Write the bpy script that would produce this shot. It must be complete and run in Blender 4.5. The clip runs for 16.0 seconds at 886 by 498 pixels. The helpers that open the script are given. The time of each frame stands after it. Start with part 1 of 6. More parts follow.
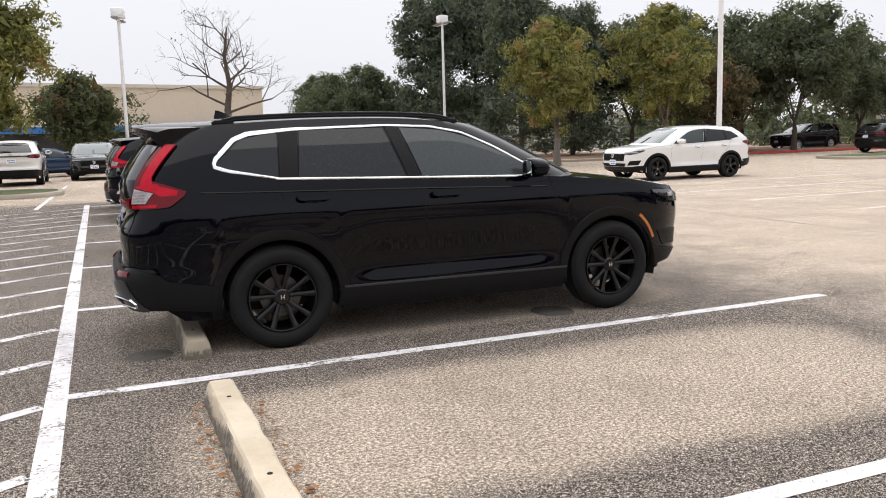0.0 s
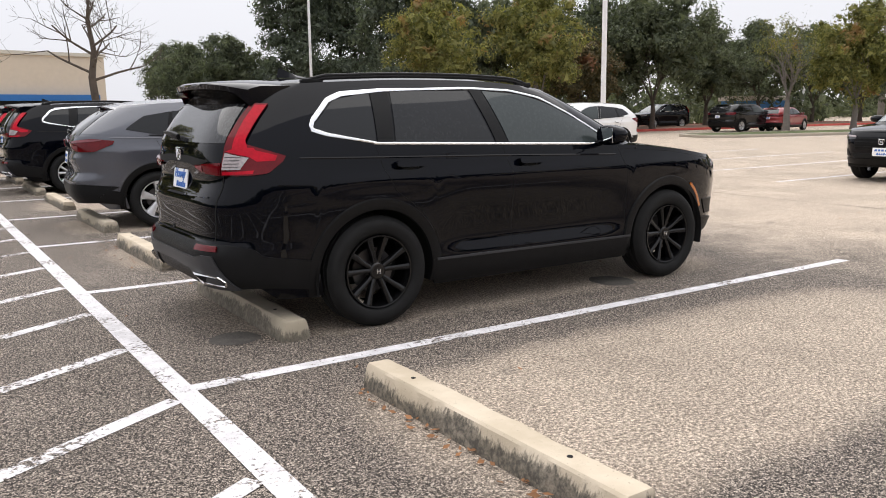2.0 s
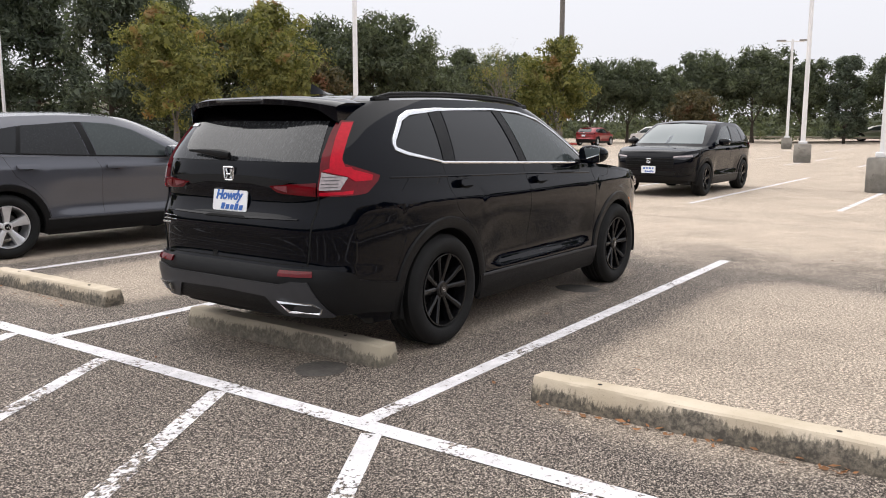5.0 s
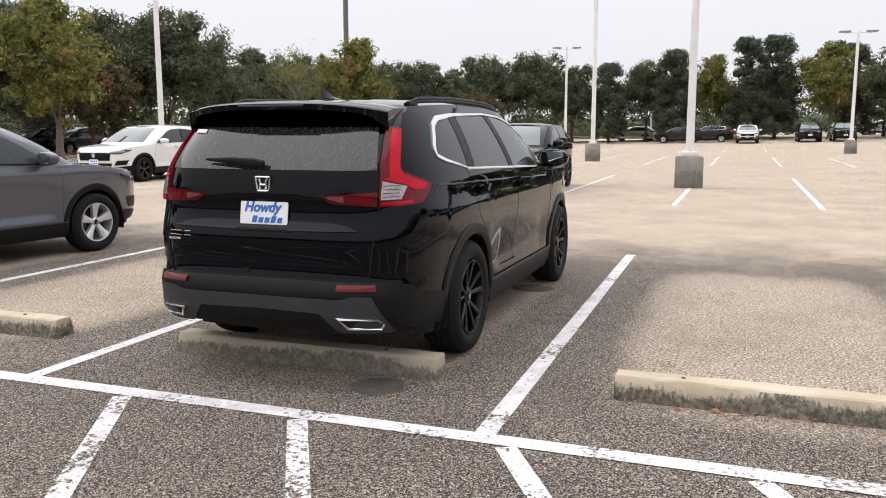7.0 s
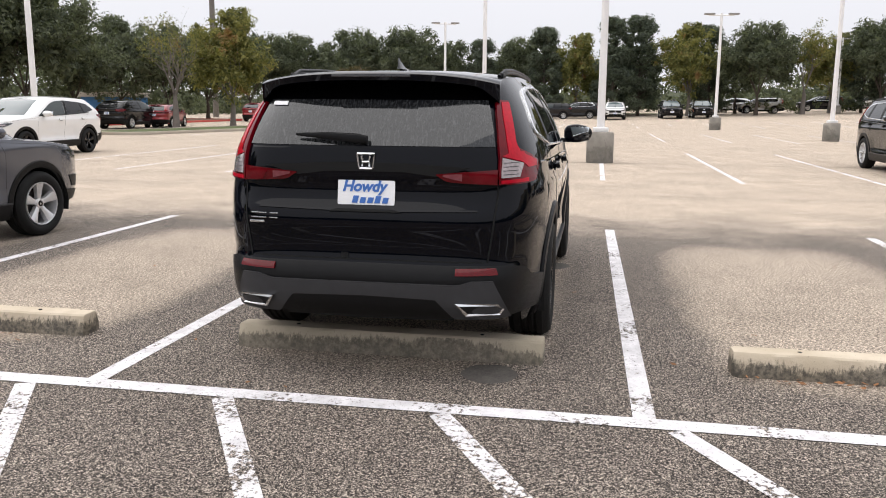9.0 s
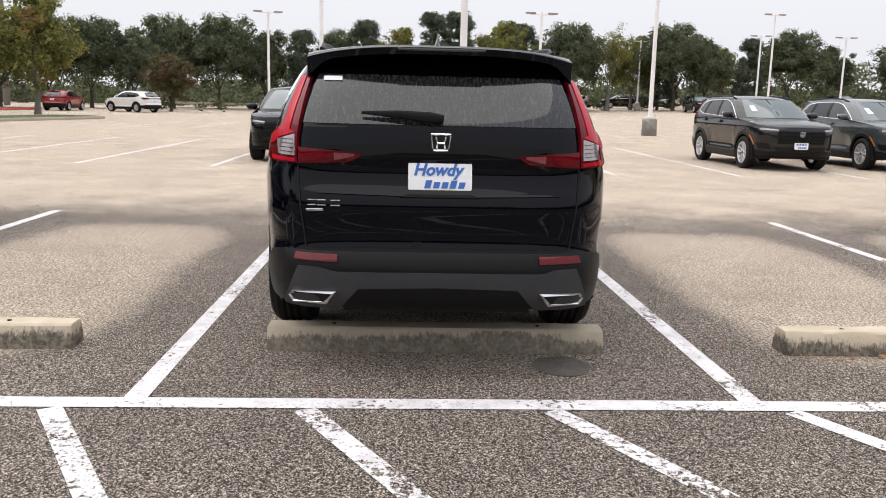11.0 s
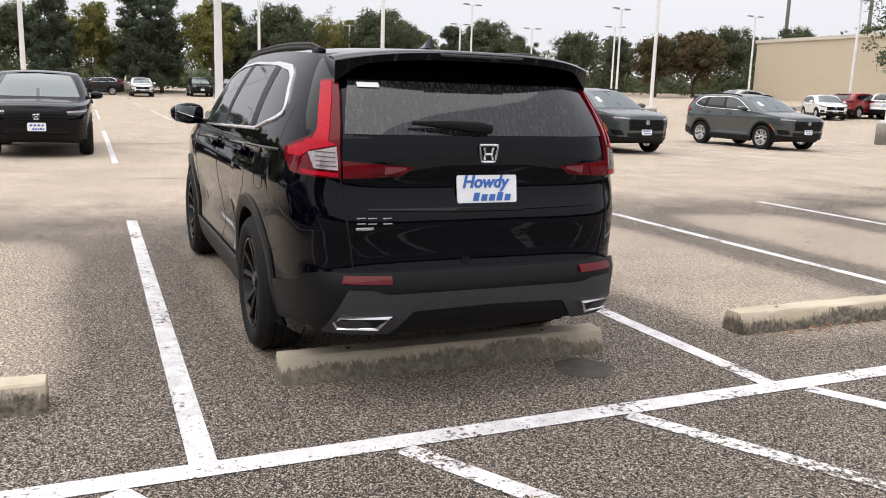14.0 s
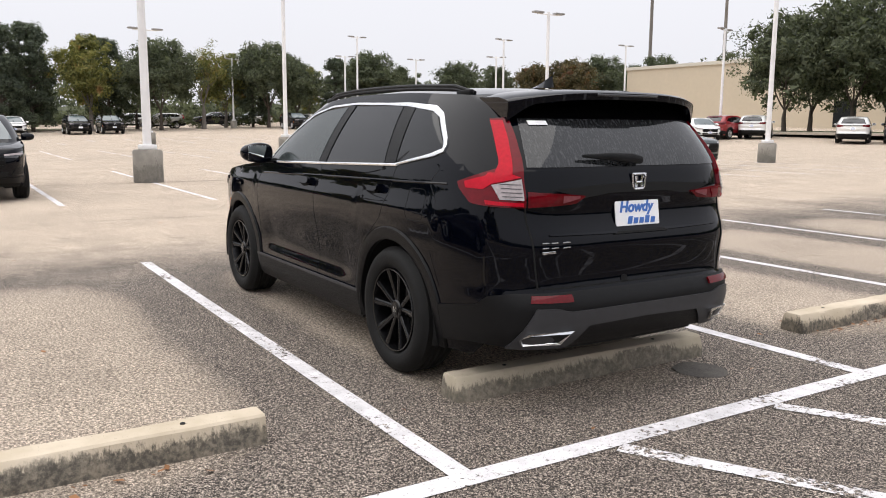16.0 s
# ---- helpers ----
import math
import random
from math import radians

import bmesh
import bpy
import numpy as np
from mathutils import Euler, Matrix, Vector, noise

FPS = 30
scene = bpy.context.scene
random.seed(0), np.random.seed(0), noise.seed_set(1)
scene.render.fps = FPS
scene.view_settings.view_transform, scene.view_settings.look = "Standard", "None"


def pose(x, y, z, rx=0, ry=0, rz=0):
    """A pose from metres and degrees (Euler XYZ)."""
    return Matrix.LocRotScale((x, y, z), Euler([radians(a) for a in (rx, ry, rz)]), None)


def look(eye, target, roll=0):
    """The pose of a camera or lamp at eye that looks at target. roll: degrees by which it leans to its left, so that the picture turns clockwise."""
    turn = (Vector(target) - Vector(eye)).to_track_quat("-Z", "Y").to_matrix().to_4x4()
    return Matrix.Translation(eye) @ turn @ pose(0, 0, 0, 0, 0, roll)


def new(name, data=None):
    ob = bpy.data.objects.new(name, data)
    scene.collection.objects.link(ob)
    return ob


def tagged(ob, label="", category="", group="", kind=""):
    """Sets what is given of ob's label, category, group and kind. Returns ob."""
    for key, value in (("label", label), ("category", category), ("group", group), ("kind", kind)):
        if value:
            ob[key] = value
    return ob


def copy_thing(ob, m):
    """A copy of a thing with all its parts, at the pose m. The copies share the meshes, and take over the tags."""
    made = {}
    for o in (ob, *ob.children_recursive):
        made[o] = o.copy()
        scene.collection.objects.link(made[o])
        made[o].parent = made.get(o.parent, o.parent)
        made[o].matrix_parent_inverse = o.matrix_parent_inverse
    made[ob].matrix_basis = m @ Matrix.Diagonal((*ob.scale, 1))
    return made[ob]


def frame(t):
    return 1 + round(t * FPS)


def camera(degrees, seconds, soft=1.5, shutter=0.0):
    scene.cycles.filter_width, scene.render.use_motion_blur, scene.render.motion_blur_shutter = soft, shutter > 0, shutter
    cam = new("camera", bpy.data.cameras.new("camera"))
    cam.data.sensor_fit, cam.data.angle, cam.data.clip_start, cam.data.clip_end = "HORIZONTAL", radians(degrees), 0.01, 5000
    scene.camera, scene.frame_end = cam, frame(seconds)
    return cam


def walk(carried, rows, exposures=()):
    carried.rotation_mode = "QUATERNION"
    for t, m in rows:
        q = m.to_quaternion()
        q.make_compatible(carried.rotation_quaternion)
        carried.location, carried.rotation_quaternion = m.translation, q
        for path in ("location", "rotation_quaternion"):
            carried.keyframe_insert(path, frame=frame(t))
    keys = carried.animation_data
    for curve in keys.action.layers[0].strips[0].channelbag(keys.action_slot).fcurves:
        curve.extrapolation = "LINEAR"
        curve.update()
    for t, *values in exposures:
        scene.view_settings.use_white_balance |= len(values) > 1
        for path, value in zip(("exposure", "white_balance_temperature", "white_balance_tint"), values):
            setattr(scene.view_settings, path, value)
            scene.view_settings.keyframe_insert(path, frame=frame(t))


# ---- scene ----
cam = camera(56.6, 16.0, soft=1.0)
PATH = [
    (0, (-2.467, -6.565, 1.438), (-1.709, -4.734, 1.168), -1.6),
    (0.5, (-2.8, -6.294, 1.41), (-1.954, -4.502, 1.14), -1.5),
    (1, (-3.197, -6.068, 1.387), (-2.266, -4.322, 1.099), -1.3),
    (1.5, (-3.545, -5.854, 1.396), (-2.53, -4.159, 1.085), -0.9),
    (2, (-3.872, -5.526, 1.384), (-2.789, -3.878, 1.052), -0.7),
    (2.5, (-4.268, -5.31, 1.388), (-3.116, -3.714, 1.034), -0.1),
    (3, (-4.549, -5.042, 1.354), (-3.324, -3.505, 0.988), 0.4),
    (3.5, (-4.801, -4.772, 1.364), (-3.497, -3.298, 1.008), 0.6),
    (4, (-5.179, -4.543, 1.377), (-3.771, -3.162, 1.04), 0.7),
    (4.5, (-5.397, -4.298, 1.369), (-3.887, -3.023, 1.058), 0.5),
    (5, (-5.629, -3.967, 1.4), (-4.017, -2.819, 1.109), 0.1),
    (5.2, (-5.739, -3.838, 1.385), (-4.089, -2.745, 1.1), -0.1),
    (7.3, (-6.329, -2.335, 1.439), (-4.451, -1.715, 1.141), 0.1),
    (7.5, (-6.339, -2.2, 1.445), (-4.451, -1.616, 1.139), 0.2),
    (8, (-6.359, -1.813, 1.425), (-4.445, -1.328, 1.106), 0.3),
    (8.5, (-6.456, -1.501, 1.443), (-4.527, -1.089, 1.11), 0.4),
    (9, (-6.425, -1.188, 1.414), (-4.487, -0.833, 1.069), 0.4),
    (9.2, (-6.404, -1.058, 1.431), (-4.463, -0.725, 1.079), 0.6),
    (11.3, (-6.236, 0.29, 1.312), (-4.274, 0.131, 0.951), 0.9),
    (11.5, (-6.277, 0.379, 1.328), (-4.322, 0.183, 0.956), 0.5),
    (12, (-6.282, 0.64, 1.417), (-4.36, 0.282, 0.997), 0.3),
    (12.5, (-6.111, 0.864, 1.403), (-4.223, 0.359, 0.98), 0.5),
    (13, (-5.966, 1.08, 1.377), (-4.116, 0.441, 0.963), 1.1),
    (13.5, (-5.836, 1.355, 1.411), (-4.011, 0.643, 1.01), 1.5),
    (14, (-5.718, 1.649, 1.398), (-3.916, 0.868, 1.023), 1.8),
    (14.5, (-5.566, 1.977, 1.419), (-3.787, 1.138, 1.06), 1.6),
    (15, (-5.563, 2.405, 1.41), (-3.815, 1.493, 1.076), 1.4),
    (15.5, (-5.52, 2.728, 1.402), (-3.801, 1.755, 1.085), 0.8),
    (16, (-5.393, 3.044, 1.409), (-3.712, 2.003, 1.109), 0.4),
]
walk(cam, [(t, look(eye, target, roll)) for t, eye, target, roll in PATH])

# ---- light: bright overcast sky, weak wide sun ----
world = bpy.data.worlds.new("overcast_sky")
scene.world = world
world.use_nodes = True
wn, wl = world.node_tree.nodes, world.node_tree.links
sky = wn.new("ShaderNodeTexSky")
sky.sky_type = "NISHITA"
sky.sun_disc = False
sky.sun_elevation, sky.sun_rotation = radians(73), radians(23)
sky.air_density, sky.dust_density, sky.altitude = 1.0, 3.0, 100
grey = wn.new("ShaderNodeHueSaturation")
grey.inputs["Saturation"].default_value = 0.12
grey.inputs["Value"].default_value = 0.1
wl.new(sky.outputs[0], grey.inputs["Color"])
wcoord = wn.new("ShaderNodeTexCoord")
wsep = wn.new("ShaderNodeSeparateXYZ")
wl.new(wcoord.outputs["Generated"], wsep.inputs[0])
wramp = wn.new("ShaderNodeValToRGB")
wramp.color_ramp.elements[0].position, wramp.color_ramp.elements[0].color = 0.0, (0.80, 0.80, 0.85, 1)
wramp.color_ramp.elements[1].position, wramp.color_ramp.elements[1].color = 0.7, (0.99, 1.0, 1.08, 1)
wl.new(wsep.outputs["Z"], wramp.inputs[0])
wcloud = wn.new("ShaderNodeTexNoise")
wcloud.inputs["Scale"].default_value, wcloud.inputs["Detail"].default_value = 2.2, 4
wl.new(wcoord.outputs["Generated"], wcloud.inputs["Vector"])
wmul = wn.new("ShaderNodeMix")
wmul.data_type, wmul.blend_type = "RGBA", "OVERLAY"
wmul.inputs[0].default_value = 0.12
wl.new(wramp.outputs[0], wmul.inputs[6])
wl.new(wcloud.outputs["Fac"], wmul.inputs[7])
wmix = wn.new("ShaderNodeMix")
wmix.data_type = "RGBA"
wmix.inputs[0].default_value = 0.85
wl.new(grey.outputs[0], wmix.inputs[6])
wl.new(wmul.outputs[2], wmix.inputs[7])
wl.new(wmix.outputs[2], wn["Background"].inputs["Color"])
wn["Background"].inputs["Strength"].default_value = 1.16

sun_data = bpy.data.lights.new("sun", "SUN")
sun_data.energy, sun_data.angle, sun_data.color = 2.3, radians(100), (1.0, 0.955, 0.90)
sun = new("sun", sun_data)
sun.matrix_world = look((6, 14, 50), (0, 0, 0))


# ---- materials ----
def mat(name, color, rough=0.6, metal=0.0, var=0.15, scale=8.0, bump=0.0, bscale=60.0, coat=0.0, spec=0.5, trans=0.0, per_object=0.0, island=0.0, emit=0.0, ior=1.5):
    m = bpy.data.materials.new(name)
    m.use_nodes = True
    nt = m.node_tree
    b = nt.nodes["Principled BSDF"]
    c = (*color, 1)
    b.inputs["Base Color"].default_value = c
    b.inputs["Roughness"].default_value = rough
    b.inputs["Metallic"].default_value = metal
    b.inputs["Specular IOR Level"].default_value = spec
    b.inputs["Coat Weight"].default_value = coat
    b.inputs["Coat Roughness"].default_value = 0.02
    b.inputs["Transmission Weight"].default_value = trans
    b.inputs["IOR"].default_value = ior
    co = nt.nodes.new("ShaderNodeTexCoord")
    src = None
    if var > 0:
        n1 = nt.nodes.new("ShaderNodeTexNoise")
        n1.inputs["Scale"].default_value, n1.inputs["Detail"].default_value = scale, 6
        nt.links.new(co.outputs["Object"], n1.inputs["Vector"])
        n2 = nt.nodes.new("ShaderNodeTexNoise")
        n2.inputs["Scale"].default_value, n2.inputs["Detail"].default_value = scale * 0.13, 3
        nt.links.new(co.outputs["Object"], n2.inputs["Vector"])
        ad = nt.nodes.new("ShaderNodeMath")
        ad.operation = "ADD"
        nt.links.new(n1.outputs["Fac"], ad.inputs[0])
        nt.links.new(n2.outputs["Fac"], ad.inputs[1])
        src = ad.outputs[0]
        for flag, node, out in ((per_object, "ShaderNodeObjectInfo", "Random"), (island, "ShaderNodeNewGeometry", "Random Per Island")):
            if flag:
                oi = nt.nodes.new(node)
                mu = nt.nodes.new("ShaderNodeMath")
                mu.operation = "MULTIPLY_ADD"
                mu.inputs[1].default_value = flag
                nt.links.new(oi.outputs[out], mu.inputs[0])
                nt.links.new(src, mu.inputs[2])
                src = mu.outputs[0]
        mr = nt.nodes.new("ShaderNodeMapRange")
        mr.inputs["From Min"].default_value, mr.inputs["From Max"].default_value = 0.55, 1.45 + per_object + island
        mr.inputs["To Min"].default_value, mr.inputs["To Max"].default_value = 1 - var, 1 + var
        nt.links.new(src, mr.inputs["Value"])
        mx = nt.nodes.new("ShaderNodeVectorMath")
        mx.operation = "SCALE"
        mx.inputs[0].default_value = color
        nt.links.new(mr.outputs[0], mx.inputs["Scale"])
        nt.links.new(mx.outputs[0], b.inputs["Base Color"])
    if bump > 0:
        n3 = nt.nodes.new("ShaderNodeTexNoise")
        n3.inputs["Scale"].default_value, n3.inputs["Detail"].default_value = bscale, 4
        nt.links.new(co.outputs["Object"], n3.inputs["Vector"])
        bp = nt.nodes.new("ShaderNodeBump")
        bp.inputs["Strength"].default_value, bp.inputs["Distance"].default_value = bump, 0.01
        nt.links.new(n3.outputs["Fac"], bp.inputs["Height"])
        nt.links.new(bp.outputs[0], b.inputs["Normal"])
    if emit:
        b.inputs["Emission Color"].default_value, b.inputs["Emission Strength"].default_value = c, emit
    return m


def node(nt, kind, **sets):
    n = nt.nodes.new("ShaderNode" + kind)
    for k, v in sets.items():
        if k == "operation":
            n.operation = v
        elif k == "blend":
            n.data_type, n.blend_type = "RGBA", v
        else:
            n.inputs[k.replace("_", " ")].default_value = v
    return n


def math_node(nt, op, a, b=None, clamp=False):
    n = nt.nodes.new("ShaderNodeMath")
    n.operation, n.use_clamp = op, clamp
    for i, v in enumerate((a, b)):
        if v is None:
            continue
        if isinstance(v, (int, float)):
            n.inputs[i].default_value = v
        else:
            nt.links.new(v, n.inputs[i])
    return n.outputs[0]


def smooth_range(nt, v, lo, hi, to0=0.0, to1=1.0):
    n = nt.nodes.new("ShaderNodeMapRange")
    n.interpolation_type = "SMOOTHSTEP"
    n.inputs["From Min"].default_value, n.inputs["From Max"].default_value = lo, hi
    n.inputs["To Min"].default_value, n.inputs["To Max"].default_value = to0, to1
    nt.links.new(v, n.inputs["Value"])
    return n.outputs[0]


def mix_col(nt, fac, a, b, blend="MIX"):
    n = nt.nodes.new("ShaderNodeMix")
    n.data_type, n.blend_type = "RGBA", blend
    for i, v in ((0, fac), (6, a), (7, b)):
        if isinstance(v, (int, float, tuple)):
            n.inputs[i].default_value = v
        else:
            nt.links.new(v, n.inputs[i])
    return n.outputs[2]


def noise_out(nt, vec, scale, detail=4, rough=0.5):
    n = nt.nodes.new("ShaderNodeTexNoise")
    n.inputs["Scale"].default_value, n.inputs["Detail"].default_value, n.inputs["Roughness"].default_value = scale, detail, rough
    nt.links.new(vec, n.inputs["Vector"])
    return n.outputs["Fac"]


STALL0, STALL = -1.40, 2.76      # a stall line's y and the stall width of the near row
FAR0, FARW = -1.35, 2.58         # the same for the double row opposite


def asphalt_material(name, paint=False, wear=0.0):
    """Worn asphalt with exposed aggregate, sandy where tyres and water have cleaned it. paint: worn white line paint over it; wear: how much of it has flaked off."""
    m = bpy.data.materials.new(name)
    m.use_nodes = True
    nt = m.node_tree
    b = nt.nodes["Principled BSDF"]
    geo = nt.nodes.new("ShaderNodeNewGeometry")
    pos = geo.outputs["Position"]
    sep = nt.nodes.new("ShaderNodeSeparateXYZ")
    nt.links.new(pos, sep.inputs[0])
    X, Y = sep.outputs[0], sep.outputs[1]
    big = noise_out(nt, pos, 0.16, 3)
    mid = noise_out(nt, pos, 0.9, 5, 0.6)
    fine = noise_out(nt, pos, 7.0, 4, 0.65)
    wob = math_node(nt, "ADD", math_node(nt, "MULTIPLY", math_node(nt, "SUBTRACT", mid, 0.5), 1.1), math_node(nt, "MULTIPLY", math_node(nt, "SUBTRACT", fine, 0.5), 0.5))
    # sandy driving aisle and everything past the stalls
    aisle = smooth_range(nt, math_node(nt, "ADD", X, math_node(nt, "MULTIPLY", wob, 2.0)), 2.2, 5.2)
    # one pale worn patch in each stall
    cell = math_node(nt, "SUBTRACT", math_node(nt, "FRACT", math_node(nt, "DIVIDE", math_node(nt, "SUBTRACT", Y, STALL0), STALL)), 0.5)
    py = math_node(nt, "DIVIDE", math_node(nt, "ABSOLUTE", cell), 0.335)
    px = math_node(nt, "DIVIDE", math_node(nt, "ABSOLUTE", math_node(nt, "SUBTRACT", X, 0.05)), 2.25)
    d = math_node(nt, "ADD", math_node(nt, "POWER", py, 4.0), math_node(nt, "POWER", px, 6.0))
    stall = smooth_range(nt, math_node(nt, "ADD", d, math_node(nt, "MULTIPLY", wob, 2.0)), 0.15, 1.55, 1.0, 0.0)
    stall = math_node(nt, "MULTIPLY", stall, 0.72)
    north = smooth_range(nt, math_node(nt, "ADD", Y, math_node(nt, "MULTIPLY", wob, 2.0)), 15.5, 18.0)
    sandy = math_node(nt, "MAXIMUM", math_node(nt, "MAXIMUM", aisle, stall), north)
    sandy = math_node(nt, "MULTIPLY", sandy, smooth_range(nt, big, 0.2, 0.5, 0.8, 1.0))
    # aggregate
    vor = nt.nodes.new("ShaderNodeTexVoronoi")
    vor.inputs["Scale"].default_value = 205
    nt.links.new(pos, vor.inputs["Vector"])
    vsep = nt.nodes.new("ShaderNodeSeparateColor")
    nt.links.new(vor.outputs["Color"], vsep.inputs[0])
    dark = mix_col(nt, smooth_range(nt, vsep.outputs[0], 0.35, 1.0), (0.035, 0.030, 0.027, 1), (0.47, 0.405, 0.35, 1))
    pale = mix_col(nt, smooth_range(nt, vsep.outputs[0], 0.0, 0.9), (0.31, 0.258, 0.209, 1), (0.65, 0.55, 0.45, 1))
    base = mix_col(nt, sandy, dark, pale)
    speck = noise_out(nt, pos, 55, 3, 0.7)
    base = mix_col(nt, 1.0, base, mix_col(nt, smooth_range(nt, speck, 0.38, 0.62), (0.50, 0.49, 0.48, 1), (1.46, 1.45, 1.43, 1)), "MULTIPLY")
    tone = math_node(nt, "ADD", math_node(nt, "MULTIPLY", mid, 0.7), math_node(nt, "MULTIPLY", fine, 0.5))
    base = mix_col(nt, 1.0, base, mix_col(nt, smooth_range(nt, tone, 0.35, 0.85), (0.80, 0.79, 0.78, 1), (1.15, 1.145, 1.13, 1)), "MULTIPLY")
    # small dark oil spots
    spots = smooth_range(nt, noise_out(nt, pos, 2.6, 3), 0.66, 0.74)
    base = mix_col(nt, math_node(nt, "MULTIPLY", spots, 0.35), base, (0.06, 0.055, 0.05, 1))
    rough = 0.9
    if paint:
        chips = math_node(nt, "ADD", math_node(nt, "MULTIPLY", noise_out(nt, pos, 30, 6, 0.75), 0.80), math_node(nt, "MULTIPLY", noise_out(nt, pos, 2.1, 3), 0.50))
        worn = smooth_range(nt, chips, 0.69 - wear, 0.735 - wear)
        worn = math_node(nt, "MAXIMUM", worn, smooth_range(nt, noise_out(nt, pos, 85, 3, 0.7), 0.575, 0.70, 0.0, 0.65))
        dirt = mix_col(nt, smooth_range(nt, fine, 0.3, 0.75), (0.61, 0.59, 0.60, 1), (0.85, 0.825, 0.84, 1))
        base = mix_col(nt, worn, dirt, base)
    nt.links.new(base, b.inputs["Base Color"])
    b.inputs["Roughness"].default_value = rough
    b.inputs["Specular IOR Level"].default_value = 0.3
    bp = nt.nodes.new("ShaderNodeBump")
    bp.inputs["Strength"].default_value, bp.inputs["Distance"].default_value = 0.55 if not paint else 0.25, 0.006
    nt.links.new(vor.outputs["Distance"], bp.inputs["Height"])
    nt.links.new(bp.outputs[0], b.inputs["Normal"])
    return m


def concrete_material(name, base_a, base_b, dirt_amount=0.5, reach=1.0):
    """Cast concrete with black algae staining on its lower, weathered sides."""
    m = bpy.data.materials.new(name)
    m.use_nodes = True
    nt = m.node_tree
    b = nt.nodes["Principled BSDF"]
    geo = nt.nodes.new("ShaderNodeNewGeometry")
    pos = geo.outputs["Position"]
    nsep = nt.nodes.new("ShaderNodeSeparateXYZ")
    nt.links.new(geo.outputs["Normal"], nsep.inputs[0])
    n1, n2, n3 = noise_out(nt, pos, 2.4, 4, 0.6), noise_out(nt, pos, 13, 5, 0.7), noise_out(nt, pos, 75, 3, 0.6)
    base = mix_col(nt, smooth_range(nt, n1, 0.35, 0.68), (*base_a, 1), (*base_b, 1))
    base = mix_col(nt, smooth_range(nt, n2, 0.66, 0.8, 0, 0.3), base, (0.20, 0.17, 0.14, 1))
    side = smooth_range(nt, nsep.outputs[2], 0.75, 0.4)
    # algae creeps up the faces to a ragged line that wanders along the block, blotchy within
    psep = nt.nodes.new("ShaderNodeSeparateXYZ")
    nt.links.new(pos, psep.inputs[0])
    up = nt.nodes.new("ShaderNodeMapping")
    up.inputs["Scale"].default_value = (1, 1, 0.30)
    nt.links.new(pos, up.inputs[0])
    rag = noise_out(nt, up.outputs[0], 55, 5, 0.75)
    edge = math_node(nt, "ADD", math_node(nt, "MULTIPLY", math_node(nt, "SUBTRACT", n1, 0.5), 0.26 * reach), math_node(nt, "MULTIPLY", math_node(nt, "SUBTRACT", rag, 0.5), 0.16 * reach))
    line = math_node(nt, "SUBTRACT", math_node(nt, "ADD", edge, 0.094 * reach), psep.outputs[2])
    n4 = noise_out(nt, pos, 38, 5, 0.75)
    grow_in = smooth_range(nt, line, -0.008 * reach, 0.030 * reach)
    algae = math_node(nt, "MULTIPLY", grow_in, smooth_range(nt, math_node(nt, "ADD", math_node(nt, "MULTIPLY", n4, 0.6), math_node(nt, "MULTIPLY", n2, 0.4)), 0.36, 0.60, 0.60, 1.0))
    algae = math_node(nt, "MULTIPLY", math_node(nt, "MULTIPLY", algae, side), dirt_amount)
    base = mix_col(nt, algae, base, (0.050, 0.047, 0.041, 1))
    base = mix_col(nt, smooth_range(nt, n3, 0.64, 0.72, 0, 0.4), base, (0.1, 0.09, 0.075, 1))
    nt.links.new(base, b.inputs["Base Color"])
    b.inputs["Roughness"].default_value = 0.92
    bp = nt.nodes.new("ShaderNodeBump")
    bp.inputs["Strength"].default_value, bp.inputs["Distance"].default_value = 0.5, 0.006
    nt.links.new(math_node(nt, "ADD", n2, math_node(nt, "MULTIPLY", n3, 0.5)), bp.inputs["Height"])
    nt.links.new(bp.outputs[0], b.inputs["Normal"])
    return m


def leaf_material(name, a, b_, c=None):
    m = bpy.data.materials.new(name)
    m.use_nodes = True
    nt = m.node_tree
    b = nt.nodes["Principled BSDF"]
    geo = nt.nodes.new("ShaderNodeNewGeometry")
    big = noise_out(nt, geo.outputs["Position"], 0.7, 3)
    f = math_node(nt, "ADD", math_node(nt, "MULTIPLY", geo.outputs["Random Per Island"], 0.6), math_node(nt, "MULTIPLY", big, 0.6))
    col = mix_col(nt, smooth_range(nt, f, 0.25, 0.95), (*a, 1), (*b_, 1))
    if c:
        col = mix_col(nt, smooth_range(nt, big, 0.60, 0.68, 0, 0.8), col, (*c, 1))
    nt.links.new(col, b.inputs["Base Color"])
    b.inputs["Roughness"].default_value = 0.6
    b.inputs["Specular IOR Level"].default_value = 0.35
    thin = nt.nodes.new("ShaderNodeBsdfTranslucent")
    nt.links.new(mix_col(nt, 1.0, col, (1.15, 1.2, 0.8, 1), "MULTIPLY"), thin.inputs["Color"])
    mx = nt.nodes.new("ShaderNodeMixShader")
    mx.inputs[0].default_value = 0.40
    nt.links.new(b.outputs[0], mx.inputs[1])
    nt.links.new(thin.outputs[0], mx.inputs[2])
    nt.links.new(mx.outputs[0], nt.nodes["Material Output"].inputs["Surface"])
    return m


